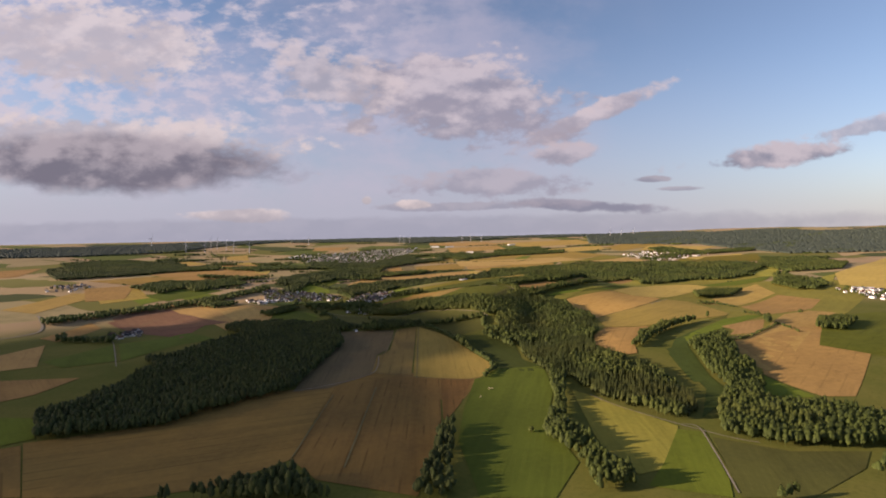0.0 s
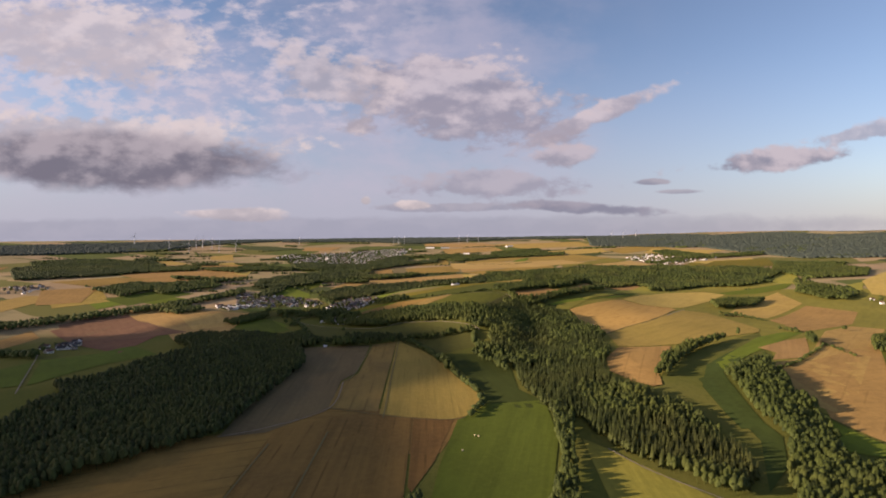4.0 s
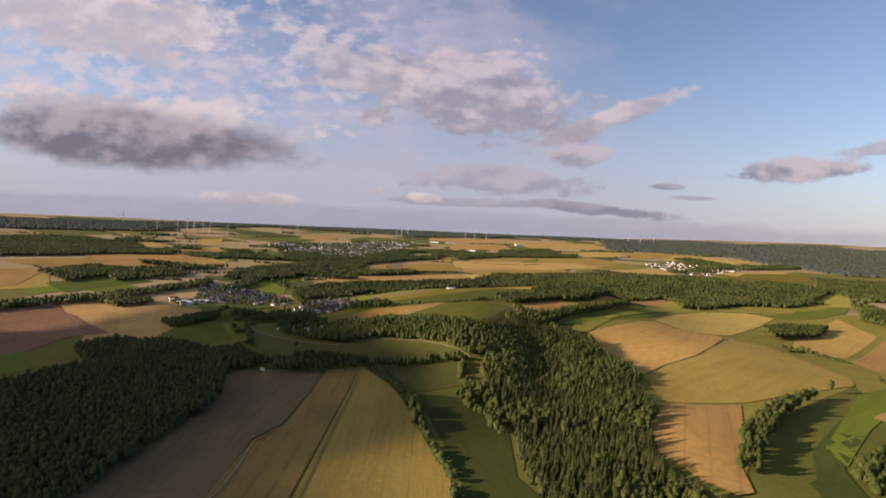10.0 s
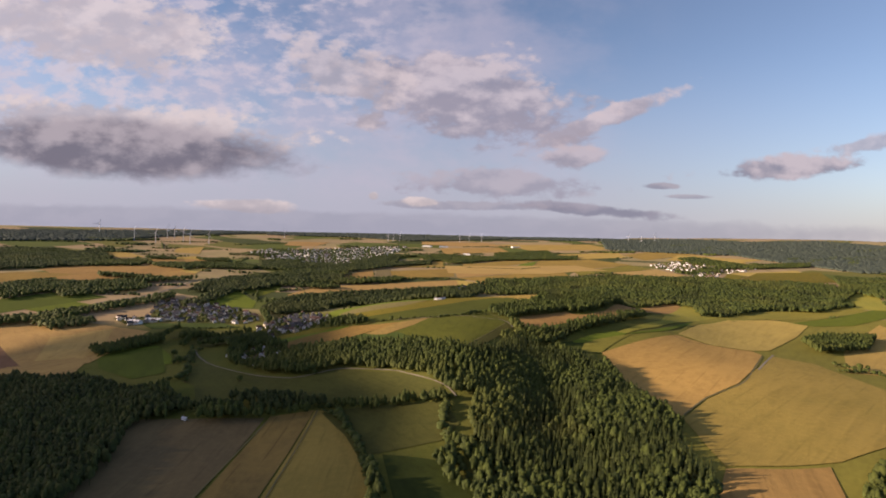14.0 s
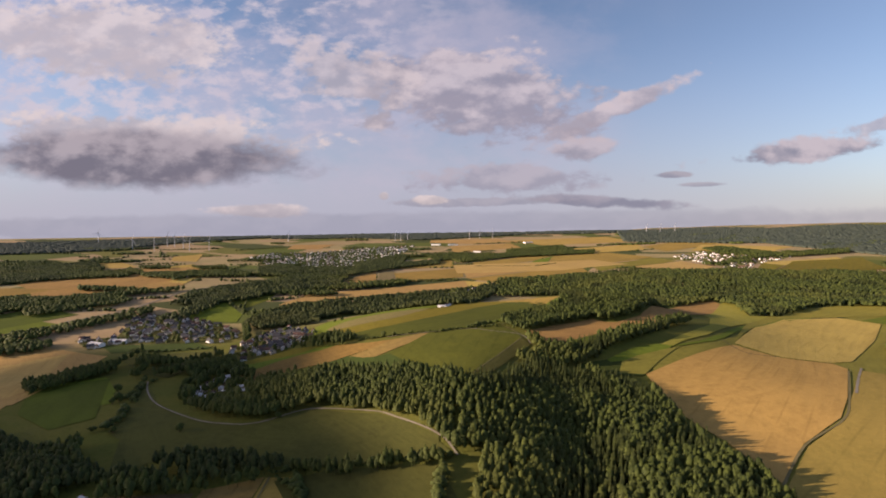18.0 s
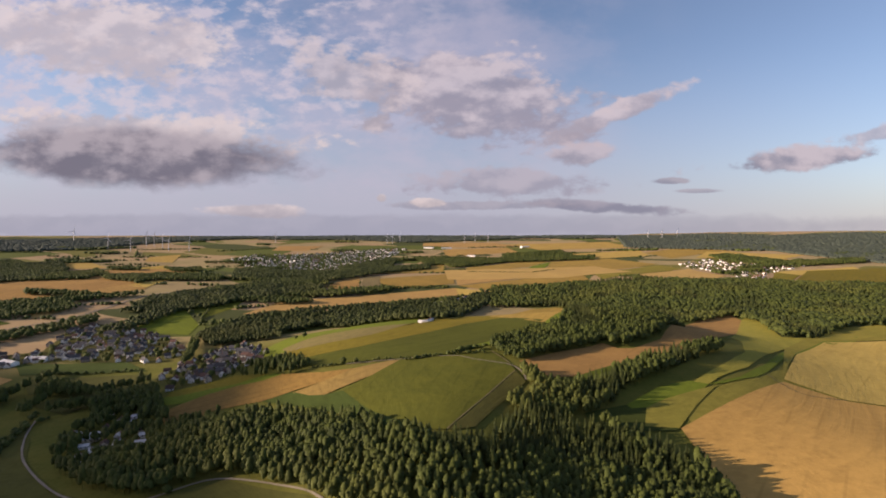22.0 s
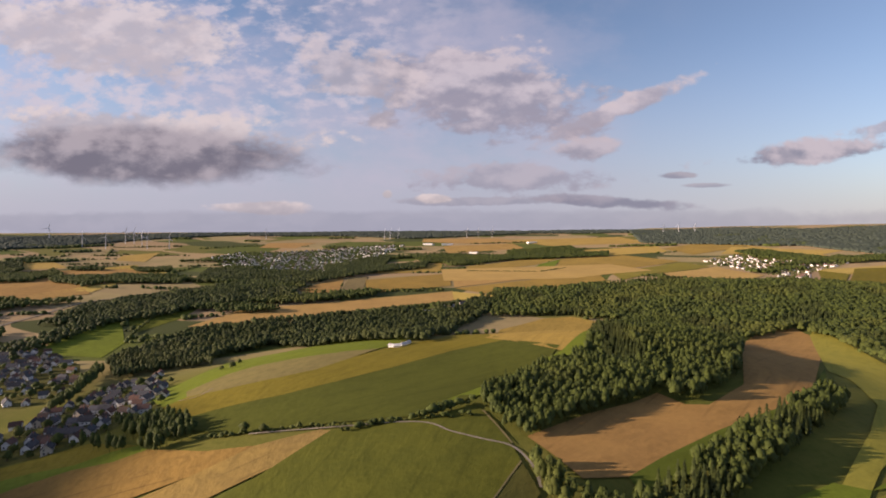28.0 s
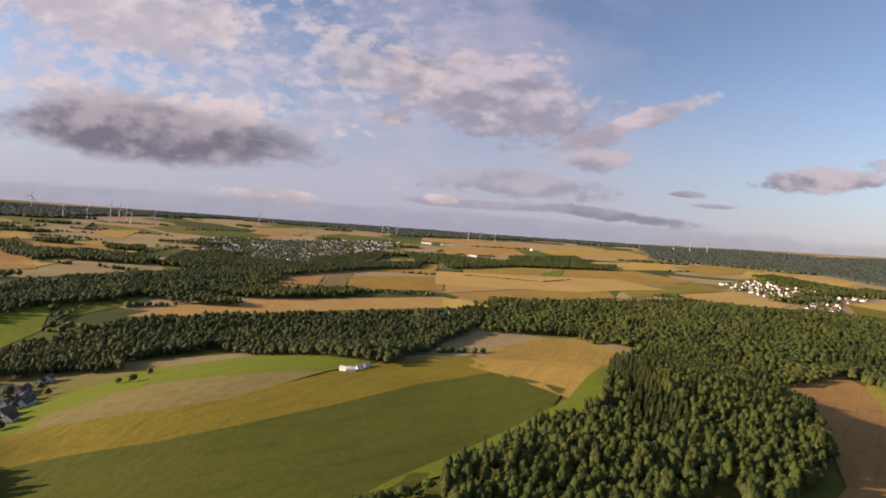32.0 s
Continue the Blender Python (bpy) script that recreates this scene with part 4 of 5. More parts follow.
def hedge(tall, points):
    """A hedge of shrubs and small trees along points of the plan."""
    rng = np.random.default_rng(len(TAKEN) + 5)
    shrubs = []
    for (x0, y0), (x1, y1) in zip(points, points[1:]):
        n = max(int(math.hypot(x1 - x0, y1 - y0) / 2.6), 1)
        for i in range(n):
            if rng.uniform() < 0.15:
                continue
            u = (i + rng.uniform(0, 1)) / n
            h = tall * rng.uniform(0.35, 1.15)
            shrubs.append((x0 + (x1 - x0) * u + rng.normal(0, 0.9), y0 + (y1 - y0) * u + rng.normal(0, 0.9), h, h * rng.uniform(0.9, 1.5), rng.uniform(0, 6.3), BROAD_FAR[rng.integers(4)]))
    stand("hedge", "uneven green field hedge of shrubs and small trees", "hedge", shrubs, "broadleaf")



# ---- single trees ----


def part(name, bm, mat, parent, label=""):
    """One mesh as a part of a thing."""
    me = bpy.data.meshes.new(name)
    bm.to_mesh(me)
    bm.free()
    me.materials.append(MATERIALS[mat])
    ob = new(name, me)
    ob.parent = parent
    return tagged(ob, label)


def tube(bm, path, sides=6):
    """A tapered tube through (point, radius) pairs."""
    rings = []
    for p, r in path:
        rings.append([bm.verts.new(Vector(p) + Vector((r * math.cos(a), r * math.sin(a), 0))) for a in (i * 2 * math.pi / sides for i in range(sides))])
    for a, b in zip(rings, rings[1:]):
        for i in range(sides):
            bm.faces.new((a[i], a[(i + 1) % sides], b[(i + 1) % sides], b[i]))
    bm.faces.new(rings[-1])
    return bm


def tree_thing(seed, tall, wide):
    rng = np.random.default_rng(seed)
    ob = new("tree")
    tagged(ob, "single broadleaf tree with a full green crown", "tree", "single trees")
    bm = bmesh.new()
    tube(bm, [((0, 0, -0.4), 0.45), ((0.1, 0, tall * 0.25), 0.32), ((0, 0.1, tall * 0.6), 0.16)])
    for i in range(5):
        a = i * 1.26 + rng.uniform(0, 0.5)
        z = tall * rng.uniform(0.28, 0.45)
        out = Vector((math.cos(a), math.sin(a), 0.7)) * wide * 0.32
        tube(bm, [((0, 0, z), 0.16), (tuple(Vector((0, 0, z)) + out), 0.05)], 5)
    part("trunk", bm, "bark", ob)
    v, f, n = crown_tree(rng, 9, 130, 0.06)
    f = f[(v[f][:, :, 2].min(1) > 0.22)]
    crown = new("crown", mesh_of("crown", v * np.array([wide, wide, tall]), f, "broadleaf", True, n))
    crown.parent = ob
    return ob


TREE_KINDS = [tree_thing(40 + i, (7, 8.5, 10, 6.5)[i], (7.5, 8, 9, 7)[i]) for i in range(4)]
PLANTED = [0]


def at_ground(x, y, turn=0.0, sink=0.0):
    return pose(x, y, float(height(x, y)) - sink, 0, 0, turn)


def plant(x, y):
    i = PLANTED[0]
    PLANTED[0] += 1
    m = at_ground(x, y, i * 77.0, 0.1)
    if i < len(TREE_KINDS):
        TREE_KINDS[i].matrix_basis = m
    else:
        ob = copy_thing(TREE_KINDS[i % len(TREE_KINDS)], m)
        s = 0.75 + 0.5 * ((i * 37) % 11) / 10
        ob.scale = (s, s, s)


def lone_trees(points):
    for x, y in points:
        plant(x, y)


lone_trees([(-128, 1550), (-118, 1511), (332, 1371)])
lone_trees([(-131, 1512), (-181, 1498), (-530, 1533), (-607, 1658)])
lone_trees([(-196, 1427), (-196, 1366), (-302, 1479), (-435, 1530), (-392, 1529), (-157, 1331), (-487, 1631)])
lone_trees([(594, 960), (603, 954), (612, 949), (-76, 1081), (702, 958)])
lone_trees([(617, 1173), (633, 1174), (645, 1166), (654, 1164)])
lone_trees([(-272, 1176), (-251, 1127), (-260, 1154), (-159, 1063)])
lone_trees([(-125, 1024), (6, 986), (33, 984), (-308, 1195)])
lone_trees([(575, 843), (114, 497), (81, 455)])
lone_trees([(-9, 1298), (5, 1296), (29, 1296)])
lone_trees([(-287, 1155), (-285, 1162), (-284, 1169), (-226, 1071)])

# ---- houses ----


def box(bm, x0, x1, y0, y1, z0, z1):
    v = [bm.verts.new((x, y, z)) for z in (z0, z1) for x, y in ((x0, y0), (x1, y0), (x1, y1), (x0, y1))]
    for q in ((3, 2, 1, 0), (4, 5, 6, 7), (0, 1, 5, 4), (1, 2, 6, 5), (2, 3, 7, 6), (3, 0, 4, 7)):
        bm.faces.new([v[i] for i in q])
    return bm


def gable_wall(w, l, eave, ridge):
    bm = bmesh.new()
    ends = []
    for y in (-l / 2, l / 2):
        ends.append([bm.verts.new(p) for p in ((-w / 2, y, -1.2), (w / 2, y, -1.2), (w / 2, y, eave), (0, y, ridge), (-w / 2, y, eave))])
    bm.faces.new(ends[0])
    bm.faces.new(ends[1][::-1])
    for i in range(5):
        j = (i + 1) % 5
        bm.faces.new((ends[0][j], ends[0][i], ends[1][i], ends[1][j]))
    return bm


def gable_roof(w, l, eave, ridge, over=0.5, thick=0.3):
    bm = bmesh.new()
    slope = (ridge - eave) / (w / 2)
    rows = []
    for y in (-l / 2 - over, l / 2 + over):
        e = eave - slope * over
        rows.append([bm.verts.new(p) for p in ((-w / 2 - over, y, e), (0, y, ridge + 0.02), (w / 2 + over, y, e),
                                               (w / 2 + over, y, e + thick), (0, y, ridge + thick + 0.05), (-w / 2 - over, y, e + thick))])
    a, b = rows
    bm.faces.new((a[0], a[1], a[4], a[5])), bm.faces.new((a[1], a[2], a[3], a[4]))
    bm.faces.new((b[5], b[4], b[1], b[0])), bm.faces.new((b[4], b[3], b[2], b[1]))
    for i in range(6):
        j = (i + 1) % 6
        bm.faces.new((a[j], a[i], b[i], b[j]))
    return bm


def house_thing(w, l, eave, rise, wall, roof, detail, label, name="house", group="village houses"):
    """A gabled house; detail: windows, a door and a chimney as parts."""
    ob = tagged(new(name), label, name.replace("_", " "), group)
    part("wall", gable_wall(w, l, eave, eave + rise), wall, ob)
    top = part("roof", gable_roof(w, l, eave, eave + rise), roof, ob)
    part("chimney", box(bmesh.new(), 0.6, 1.3, l * 0.2, l * 0.2 + 0.7, eave + rise * 0.5, eave + rise + 1.0), "brick", top, "red brick chimney")
    if detail:
        floors = (1.0, 3.7) if eave > 4.2 else (1.0,)
        for z in floors:
            for y in np.arange(-l / 2 + 2.0, l / 2 - 1.5, 3.4):
                for s in (-1, 1):
                    bm = box(bmesh.new(), s * w / 2 - 0.04, s * w / 2 + 0.04, y - 0.6, y + 0.6, z, z + 1.4)
                    part("window", bm, "window_glass", ob)
            for s in (-1, 1):
                part("window", box(bmesh.new(), -2.2, -1.0, s * l / 2 - 0.04, s * l / 2 + 0.04, z, z + 1.4), "window_glass", ob)
        part("door", box(bmesh.new(), 0.6, 1.7, -l / 2 - 0.05, -l / 2 + 0.05, 0.0, 2.1), "door_wood", ob)
    return ob


def kinds(detail, group):
    return [
        house_thing(6.8, 8.5, 4.2, 3.2, "render_white", "slate", detail, "white rendered house with a dark slate gable roof", group=group),
        house_thing(7.2, 10, 4.4, 3.4, "render_cream", "slate", detail, "cream rendered house with a grey slate roof", group=group),
        house_thing(6.5, 8, 3.2, 3.0, "render_white", "roof_brown", detail, "low white house with a brown tiled roof", group=group),
        house_thing(7.5, 9.5, 4.4, 3.4, "stone_wall", "slate", detail, "old stone house with a dark slate roof", group=group),
        house_thing(6.8, 9, 4.0, 3.0, "render_white", "roof_tile", detail, "white house with a red tiled roof", group=group),
        house_thing(6.8, 13, 3.8, 3.6, "render_white", "slate", detail, "long white farmhouse with barn under one slate roof", group=group),
    ]


SETS, BUILT = {}, {}


def keep_clear(x, y, reach):
    """No wood grows here."""
    for i in range(int((x - reach) // 4.2), int((x + reach) // 4.2) + 1):
        for j in range(int((y - reach) // 4.2), int((y + reach) // 4.2) + 1):
            TAKEN.add((i, j))


def place_house(style, i, m):
    keep_clear(m.translation.x, m.translation.y, 5.0 if style == "garden" else 6.0)
    if style not in SETS:
        if style == "garden":
            SETS[style] = [house_thing(5, 8, 2.6, 1.4, "render_white", "sheet_roof", True, "small holiday hut with a pale sheet roof among trees", "hut", "holiday huts"),
                           house_thing(5.5, 7, 2.6, 1.8, "render_cream", "roof_brown", True, "small cream holiday hut with a brown roof", "hut", "holiday huts")]
        else:
            SETS[style] = kinds(style == "old", {"old": "valley village houses", "town": "town houses", "white": "plateau village houses"}[style])
        BUILT[style] = set()
    which = i % len(SETS[style])
    if which not in BUILT[style]:
        BUILT[style].add(which)
        SETS[style][which].matrix_basis = m
    else:
        copy_thing(SETS[style][which], m)


def joined_houses(places, rng):
    """A whole far town in one mesh: gabled houses, walls and roofs."""
    verts, faces, which, n = [], [], [], 0
    shapes = []
    for w, l, eave, rise in ((6, 7.5, 4.0, 2.6), (6, 9, 4.2, 2.8), (7, 12, 5.0, 2.8)):
        for bm, k in ((gable_wall(w, l, eave, eave + rise), 0), (gable_roof(w, l, eave, eave + rise), 1)):
            bmesh.ops.triangulate(bm, faces=bm.faces[:])
            bm.verts.index_update()
            shapes.append((np.array([list(q.co) for q in bm.verts]), np.array([[q.index for q in f.verts] for f in bm.faces]), k))
            bm.free()
    for x, y, turn in places:
        kind = int(rng.integers(3))
        c, s = math.cos(turn), math.sin(turn)
        for v, f, k in shapes[kind * 2:kind * 2 + 2]:
            verts.append(np.stack([x + v[:, 0] * c - v[:, 1] * s, y + v[:, 0] * s + v[:, 1] * c, v[:, 2] + float(height(x, y))], 1))
            faces.append(f + n)
            which.append(np.full(len(f), k if k == 0 else 1 + int(rng.uniform() < 0.5), np.int32))
            n += len(v)
    me = mesh_of("town_houses", np.concatenate(verts), np.concatenate(faces), "render_white")
    me.materials.append(MATERIALS["slate"])
    me.materials.append(MATERIALS["roof_tile"])
    me.polygons.foreach_set("material_index", np.concatenate(which))
    tagged(new("town_houses", me), "far town of white houses with slate and brown roofs", "houses", kind="stuff")


def village(style, gap, outline):
    """Houses with gardens on an outline of the plan, along bent lanes."""
    rng = np.random.default_rng(int(gap) * 7 + len(outline) + int(abs(outline[0][0])))
    x0, x1 = min(p[0] for p in outline), max(p[0] for p in outline)
    y0, y1 = min(p[1] for p in outline), max(p[1] for p in outline)
    px, py = np.meshgrid(np.arange(x0, x1, gap), np.arange(y0, y1, gap * 1.1))
    px = (px + rng.uniform(-.3, .3, px.shape) * gap).ravel()
    py = (py + rng.uniform(-.3, .3, py.shape) * gap).ravel()
    ok = inside(outline, px, py)
    far_ones, greens = [], []
    for x, y in zip(px[ok], py[ok]):
        dice = rng.uniform()
        lane = 40 * noise.noise(Vector((x * 0.006, y * 0.006, 1.0))) + 25 + 90 * int(rng.integers(2)) + rng.normal(0, 6)
        if dice < {"old": 0.56, "garden": 0.40, "town": 0.50, "white": 0.45}[style]:
            if style in ("town", "white"):
                far_ones.append((x, y, radians(lane)))
            else:
                place_house(style, int(rng.integers(6)), at_ground(x, y, lane))
        elif dice < 0.92 and style in ("old", "garden"):
            plant(x, y)
            keep_clear(x, y, 3.0)
        elif style in ("town", "white"):
            greens.append((x, y, rng.uniform(7, 11), rng.uniform(9, 15), rng.uniform(0, 6.3), BROAD_FAR[rng.integers(4)]))
    if far_ones:
        joined_houses(far_ones, rng)
    stand("garden_trees", "green garden trees between the houses", "trees", greens, "broadleaf")


village("old", 13, [(-262, 1370), (-265, 1422), (-254, 1505), (-233, 1564), (-132, 1407), (-145, 1353), (-165, 1325), (-214, 1313)])
village("old", 15.5, [(-606, 1503), (-547, 1532), (-607, 1658), (-613, 1731), (-505, 1701), (-381, 1619), (-300, 1517), (-309, 1454), (-375, 1454), (-473, 1471), (-528, 1434)])
village("garden", 13, [(-247, 1218), (-239, 1253), (-185, 1237), (-138, 1184), (-118, 1122), (-149, 1123), (-200, 1149)])
village("town", 22, [(-983, 3101), (-910, 3313), (-670, 3381), (-417, 3603), (-174, 3734), (-203, 3428), (-294, 2969), (-319, 2575), (-540, 2682), (-730, 2769)])
village("white", 23, [(1069, 2916), (1293, 3091), (1363, 2906), (1402, 2781), (1568, 2845), (1454, 2695), (1224, 2525), (1003, 2238), (965, 2244), (1021, 2390), (1077, 2693)])
village("old", 15, [(-651, 953), (-718, 1040), (-694, 1120), (-625, 1022)])
village("old", 20, [(-1282, 1580), (-1327, 1696), (-1260, 1737), (-1185, 1674), (-1190, 1590)])
village("white", 24, [(1045, 1318), (1116, 1352), (1169, 1287), (1255, 1192), (1134, 1076), (995, 1096)])
village("old", 15, [(62, 2029), (69, 2064), (141, 2079), (142, 2047)])
village("old", 30, [(-936, 2268), (-873, 2357), (-765, 2328), (-806, 2254)])


def hall(style, long, places):
    """Sheds and industrial halls with low roofs."""
    for i, (x, y) in enumerate(places):
        wall, roof = {"white": ("render_white", "sheet_roof"), "farm": ("render_white", "sheet_roof"), "shed": ("render_white", "sheet_roof")}[style]
        ob = house_thing(long * (0.5 if long < 15 else 0.38), long, {"white": 5.5, "farm": 2.8, "shed": 2.4}[style], {"white": 2.2, "farm": 1.4, "shed": 0.8}[style], wall, roof, False,
                         {"white": "long white industrial hall with a pale sheet roof", "farm": "white farm building with a pale roof", "shed": "small white shed beside the lane"}[style],
                         {"white": "hall", "farm": "farm_building", "shed": "shed"}[style], "halls and sheds")
        ob.matrix_basis = at_ground(x, y, 70 + 25 * i)
        keep_clear(x, y, 12.0)


hall("white", 60, [(-357, 2385), (-285, 2419)])
hall("white", 28, [(-531, 1458), (-506, 1476)])
hall("farm", 6.5, [(59, 1527), (66, 1526), (72, 1534), (76, 1543)])
hall("white", 45, [(1113, 1293)])
hall("white", 40, [(198, 3351), (-213, 3507), (-240, 3479)])
hall("white", 60, [(-46, 3755), (62, 3738), (542, 3793)])
hall("shed", 7, [(-183, 1144), (-174, 1138)])
hall("shed", 5, [(-169, 961)])
hall("farm", 15, [(66, 1986), (87, 2002), (110, 2001), (132, 2021)])

# ---- bales on the meadow ----


def hay_bale(x, y, turn):
    bm = bmesh.new()
    bmesh.ops.create_cone(bm, cap_ends=True, segments=20, radius1=0.75, radius2=0.75, depth=1.3)
    bmesh.ops.bevel(bm, geom=[e for e in bm.edges if e.is_manifold and abs(e.calc_face_angle()) > 1.0], offset=0.10, segments=2, affect="EDGES")
    bm.transform(Matrix.Translation((0, 0, 0.72)) @ Matrix.Rotation(radians(90), 4, "Y"))
    ob = link_mesh("hay_bale", bm, "straw")
    ob.matrix_basis = at_ground(x, y, turn, -0.4)
    tagged(ob, "pale round hay bale lying on the meadow", "hay bale", "hay bales")


hay_bale(55, 587, 30)
hay_bale(58, 586, 70)
hay_bale(42, 556, 110)

# ---- woods and hedges ----
wood("dark", 1, [(-383, 455), (-322, 467), (-278, 485), (-259, 513), (-183, 595), (-171, 843), (-233, 866), (-397, 900), (-382, 804), (-417, 677), (-404, 588), (-427, 513)])
wood("dark", 1, [(-452, 1019), (-436, 1080), (-261, 1013), (-178, 989), (-184, 976), (-208, 942), (-178, 866), (-179, 837), (-259, 831)])
wood("dark", 1, [(-459, 754), (-419, 774), (-409, 868), (-376, 968), (-237, 995), (-175, 819), (-195, 807), (-192, 687), (-189, 607), (-257, 587), (-289, 580)])
wood("mixed", 1, [(-209, 1146), (-193, 1127), (-133, 1085), (-92, 1077), (-50, 1098), (12, 1072), (51, 1039), (87, 987), (91, 1074), (51, 1105), (-19, 1157), (-61, 1155), (-144, 1191), (-239, 1215)])
wood("mixed", 1, [(92, 1078), (136, 1096), (173, 1172), (202, 1150), (217, 1135), (226, 1125), (248, 1128), (252, 1080), (266, 1044), (268, 1003), (89, 983)])
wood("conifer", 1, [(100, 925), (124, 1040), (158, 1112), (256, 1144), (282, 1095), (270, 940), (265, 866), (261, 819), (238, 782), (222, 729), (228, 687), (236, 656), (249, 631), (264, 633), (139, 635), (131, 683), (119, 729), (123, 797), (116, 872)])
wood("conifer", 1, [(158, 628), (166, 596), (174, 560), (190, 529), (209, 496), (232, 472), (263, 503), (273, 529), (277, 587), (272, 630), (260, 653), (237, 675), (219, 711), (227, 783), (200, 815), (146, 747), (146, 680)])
wood("mixed", 1, [(130, 892), (165, 789), (172, 689), (191, 742), (219, 802), (246, 848), (289, 924), (270, 1092), (233, 1156), (153, 1098)])
wood("broadleaf", 1, [(143, 665), (157, 632), (116, 468), (130, 410), (138, 359), (140, 352), (109, 345), (108, 400), (90, 446), (119, 518)])
wood("broadleaf", 1, [(353, 678), (426, 715), (375, 616), (393, 597), (336, 512), (408, 490), (426, 469), (475, 450), (421, 399), (369, 405), (293, 411), (252, 438), (284, 504), (332, 566), (341, 639)])
wood("broadleaf", 1, [(372, 392), (352, 371), (281, 343), (233, 328), (222, 328), (260, 337), (304, 352)])
wood("dark", 1, [(-199, 338), (-155, 363), (-117, 375), (-93, 352), (-75, 339), (-207, 344)])
wood("dark", 1, [(-22, 341), (-1, 460), (8, 474), (11, 453), (4, 386), (6, 340)])
wood("broadleaf", 1, [(658, 856), (700, 866), (725, 853), (644, 776), (623, 780), (607, 793)])
wood("broadleaf", 1, [(310, 764), (345, 803), (382, 833), (439, 870), (470, 890), (508, 914), (512, 918), (469, 888), (387, 819), (338, 772), (288, 707), (275, 709)])
wood("broadleaf", 1, [(357, 710), (414, 747), (439, 749), (397, 693), (387, 656), (406, 637), (383, 602), (341, 598), (347, 634), (351, 679)])
wood("broadleaf", 1, [(676, 1317), (744, 1371), (839, 1364), (758, 1283), (650, 1246)])
wood("broadleaf", 1, [(989, 1471), (1088, 1533), (1052, 1368), (977, 1343)])
wood("broadleaf", 1, [(574, 876), (594, 891), (568, 844), (555, 834)])
wood("mixed", 1, [(214, 1208), (224, 1210), (256, 1236), (305, 1275), (365, 1320), (432, 1374), (432, 1363), (435, 1358), (401, 1321), (357, 1286), (316, 1251), (276, 1219)])
wood("broadleaf", 1, [(172, 1232), (181, 1238), (191, 1210), (193, 1207), (179, 1206), (177, 1230)])
wood("mixed", 1, [(223, 1164), (251, 1188), (276, 1231), (220, 1207), (186, 1206), (156, 1165), (176, 1151)])
wood("mixed", 1, [(150, 1335), (179, 1369), (211, 1413), (253, 1439), (275, 1498), (398, 1836), (492, 1904), (533, 1878), (524, 1692), (528, 1663), (375, 1398), (358, 1376), (308, 1332), (293, 1333), (293, 1353), (282, 1341), (231, 1308), (209, 1293), (191, 1274), (176, 1269), (166, 1277), (154, 1319)])
wood("mixed", 2, [(208, 2067), (217, 2203), (341, 2216), (702, 2341), (844, 2290), (996, 2272), (1213, 2116), (1377, 2031), (961, 1637), (842, 1680), (681, 1552), (628, 1546), (698, 1730), (697, 1814), (554, 1722), (425, 1906), (349, 1949), (198, 1940)])
wood("dark", 4, [(-345, 1639), (-338, 1722), (-309, 1825), (-146, 1923), (84, 2027), (207, 2114), (195, 1970), (131, 1840), (98, 1546), (-150, 1719), (-243, 1585)])
wood("dark", 2, [(-620, 1821), (-648, 1970), (-578, 2087), (-477, 2158), (-278, 2223), (-256, 2095), (-384, 2013), (-504, 1929), (-540, 1827)])
wood("dark", 2, [(-583, 1864), (-591, 1935), (-536, 1996), (-429, 1999), (-435, 1919), (-504, 1840)])
wood("dark", 1, [(-420, 1060), (-350, 1077), (-284, 1041), (-173, 991), (-132, 987), (-55, 989), (-52, 989), (-127, 977), (-171, 968), (-259, 1011), (-397, 1035)])
wood("broadleaf", 1, [(-458, 1230), (-398, 1316), (-372, 1282), (-415, 1194)])
wood("broadleaf", 1, [(-449, 1280), (-407, 1279), (-390, 1309), (-417, 1382), (-414, 1413), (-402, 1353), (-396, 1282), (-402, 1243)])
wood("broadleaf", 1, [(-333, 1254), (-345, 1319), (-321, 1341), (-275, 1367), (-273, 1371), (-321, 1340), (-343, 1317), (-321, 1247)])
wood("broadleaf", 1, [(-153, 1333), (-99, 1298), (-61, 1297), (-62, 1286), (-139, 1319)])
wood("broadleaf", 1, [(-284, 1292), (-228, 1314), (-139, 1190), (-96, 1197), (-102, 1129), (-206, 1152), (-210, 1188)])
wood("broadleaf", 1, [(80, 906), (115, 872), (112, 783), (101, 803), (100, 872)])
wood("broadleaf", 1, [(25, 856), (36, 845), (42, 790), (34, 791)])
wood("broadleaf", 1, [(72, 877), (87, 878), (90, 847), (125, 816), (126, 818), (85, 841)])
wood("broadleaf", 1, [(-41, 996), (12, 979), (79, 969), (80, 976), (11, 986), (-42, 1003)])
wood("broadleaf", 2, [(-354, 2043), (-251, 2126), (-65, 2201), (-59, 2152), (-226, 2041)])
wood("broadleaf", 2, [(62, 2950), (376, 3264), (823, 3285), (783, 3144), (352, 3042), (103, 2791)])
wood("broadleaf", 2, [(1338, 3165), (1449, 3226), (1530, 2881), (1866, 2906), (1762, 2782), (1471, 2735), (1316, 2986)])
wood("broadleaf", 2, [(-1351, 2378), (-1200, 2467), (-1019, 2264), (-1165, 2183)])
wood("broadleaf", 2, [(-1057, 2358), (-851, 2440), (-644, 2368), (-611, 2266), (-937, 2225)])
wood("dark", 2, [(-367, 2764), (-266, 3094), (-168, 3148), (-143, 2766), (-263, 2425)])
wood("dark", 2, [(-732, 2628), (-312, 2550), (-288, 2454), (-530, 2276), (-589, 2292)])
wood("dark", 2, [(-653, 1985), (-515, 2190), (-294, 2491), (8, 2969), (12, 2721), (-267, 2311), (-475, 2053), (-610, 1877)])
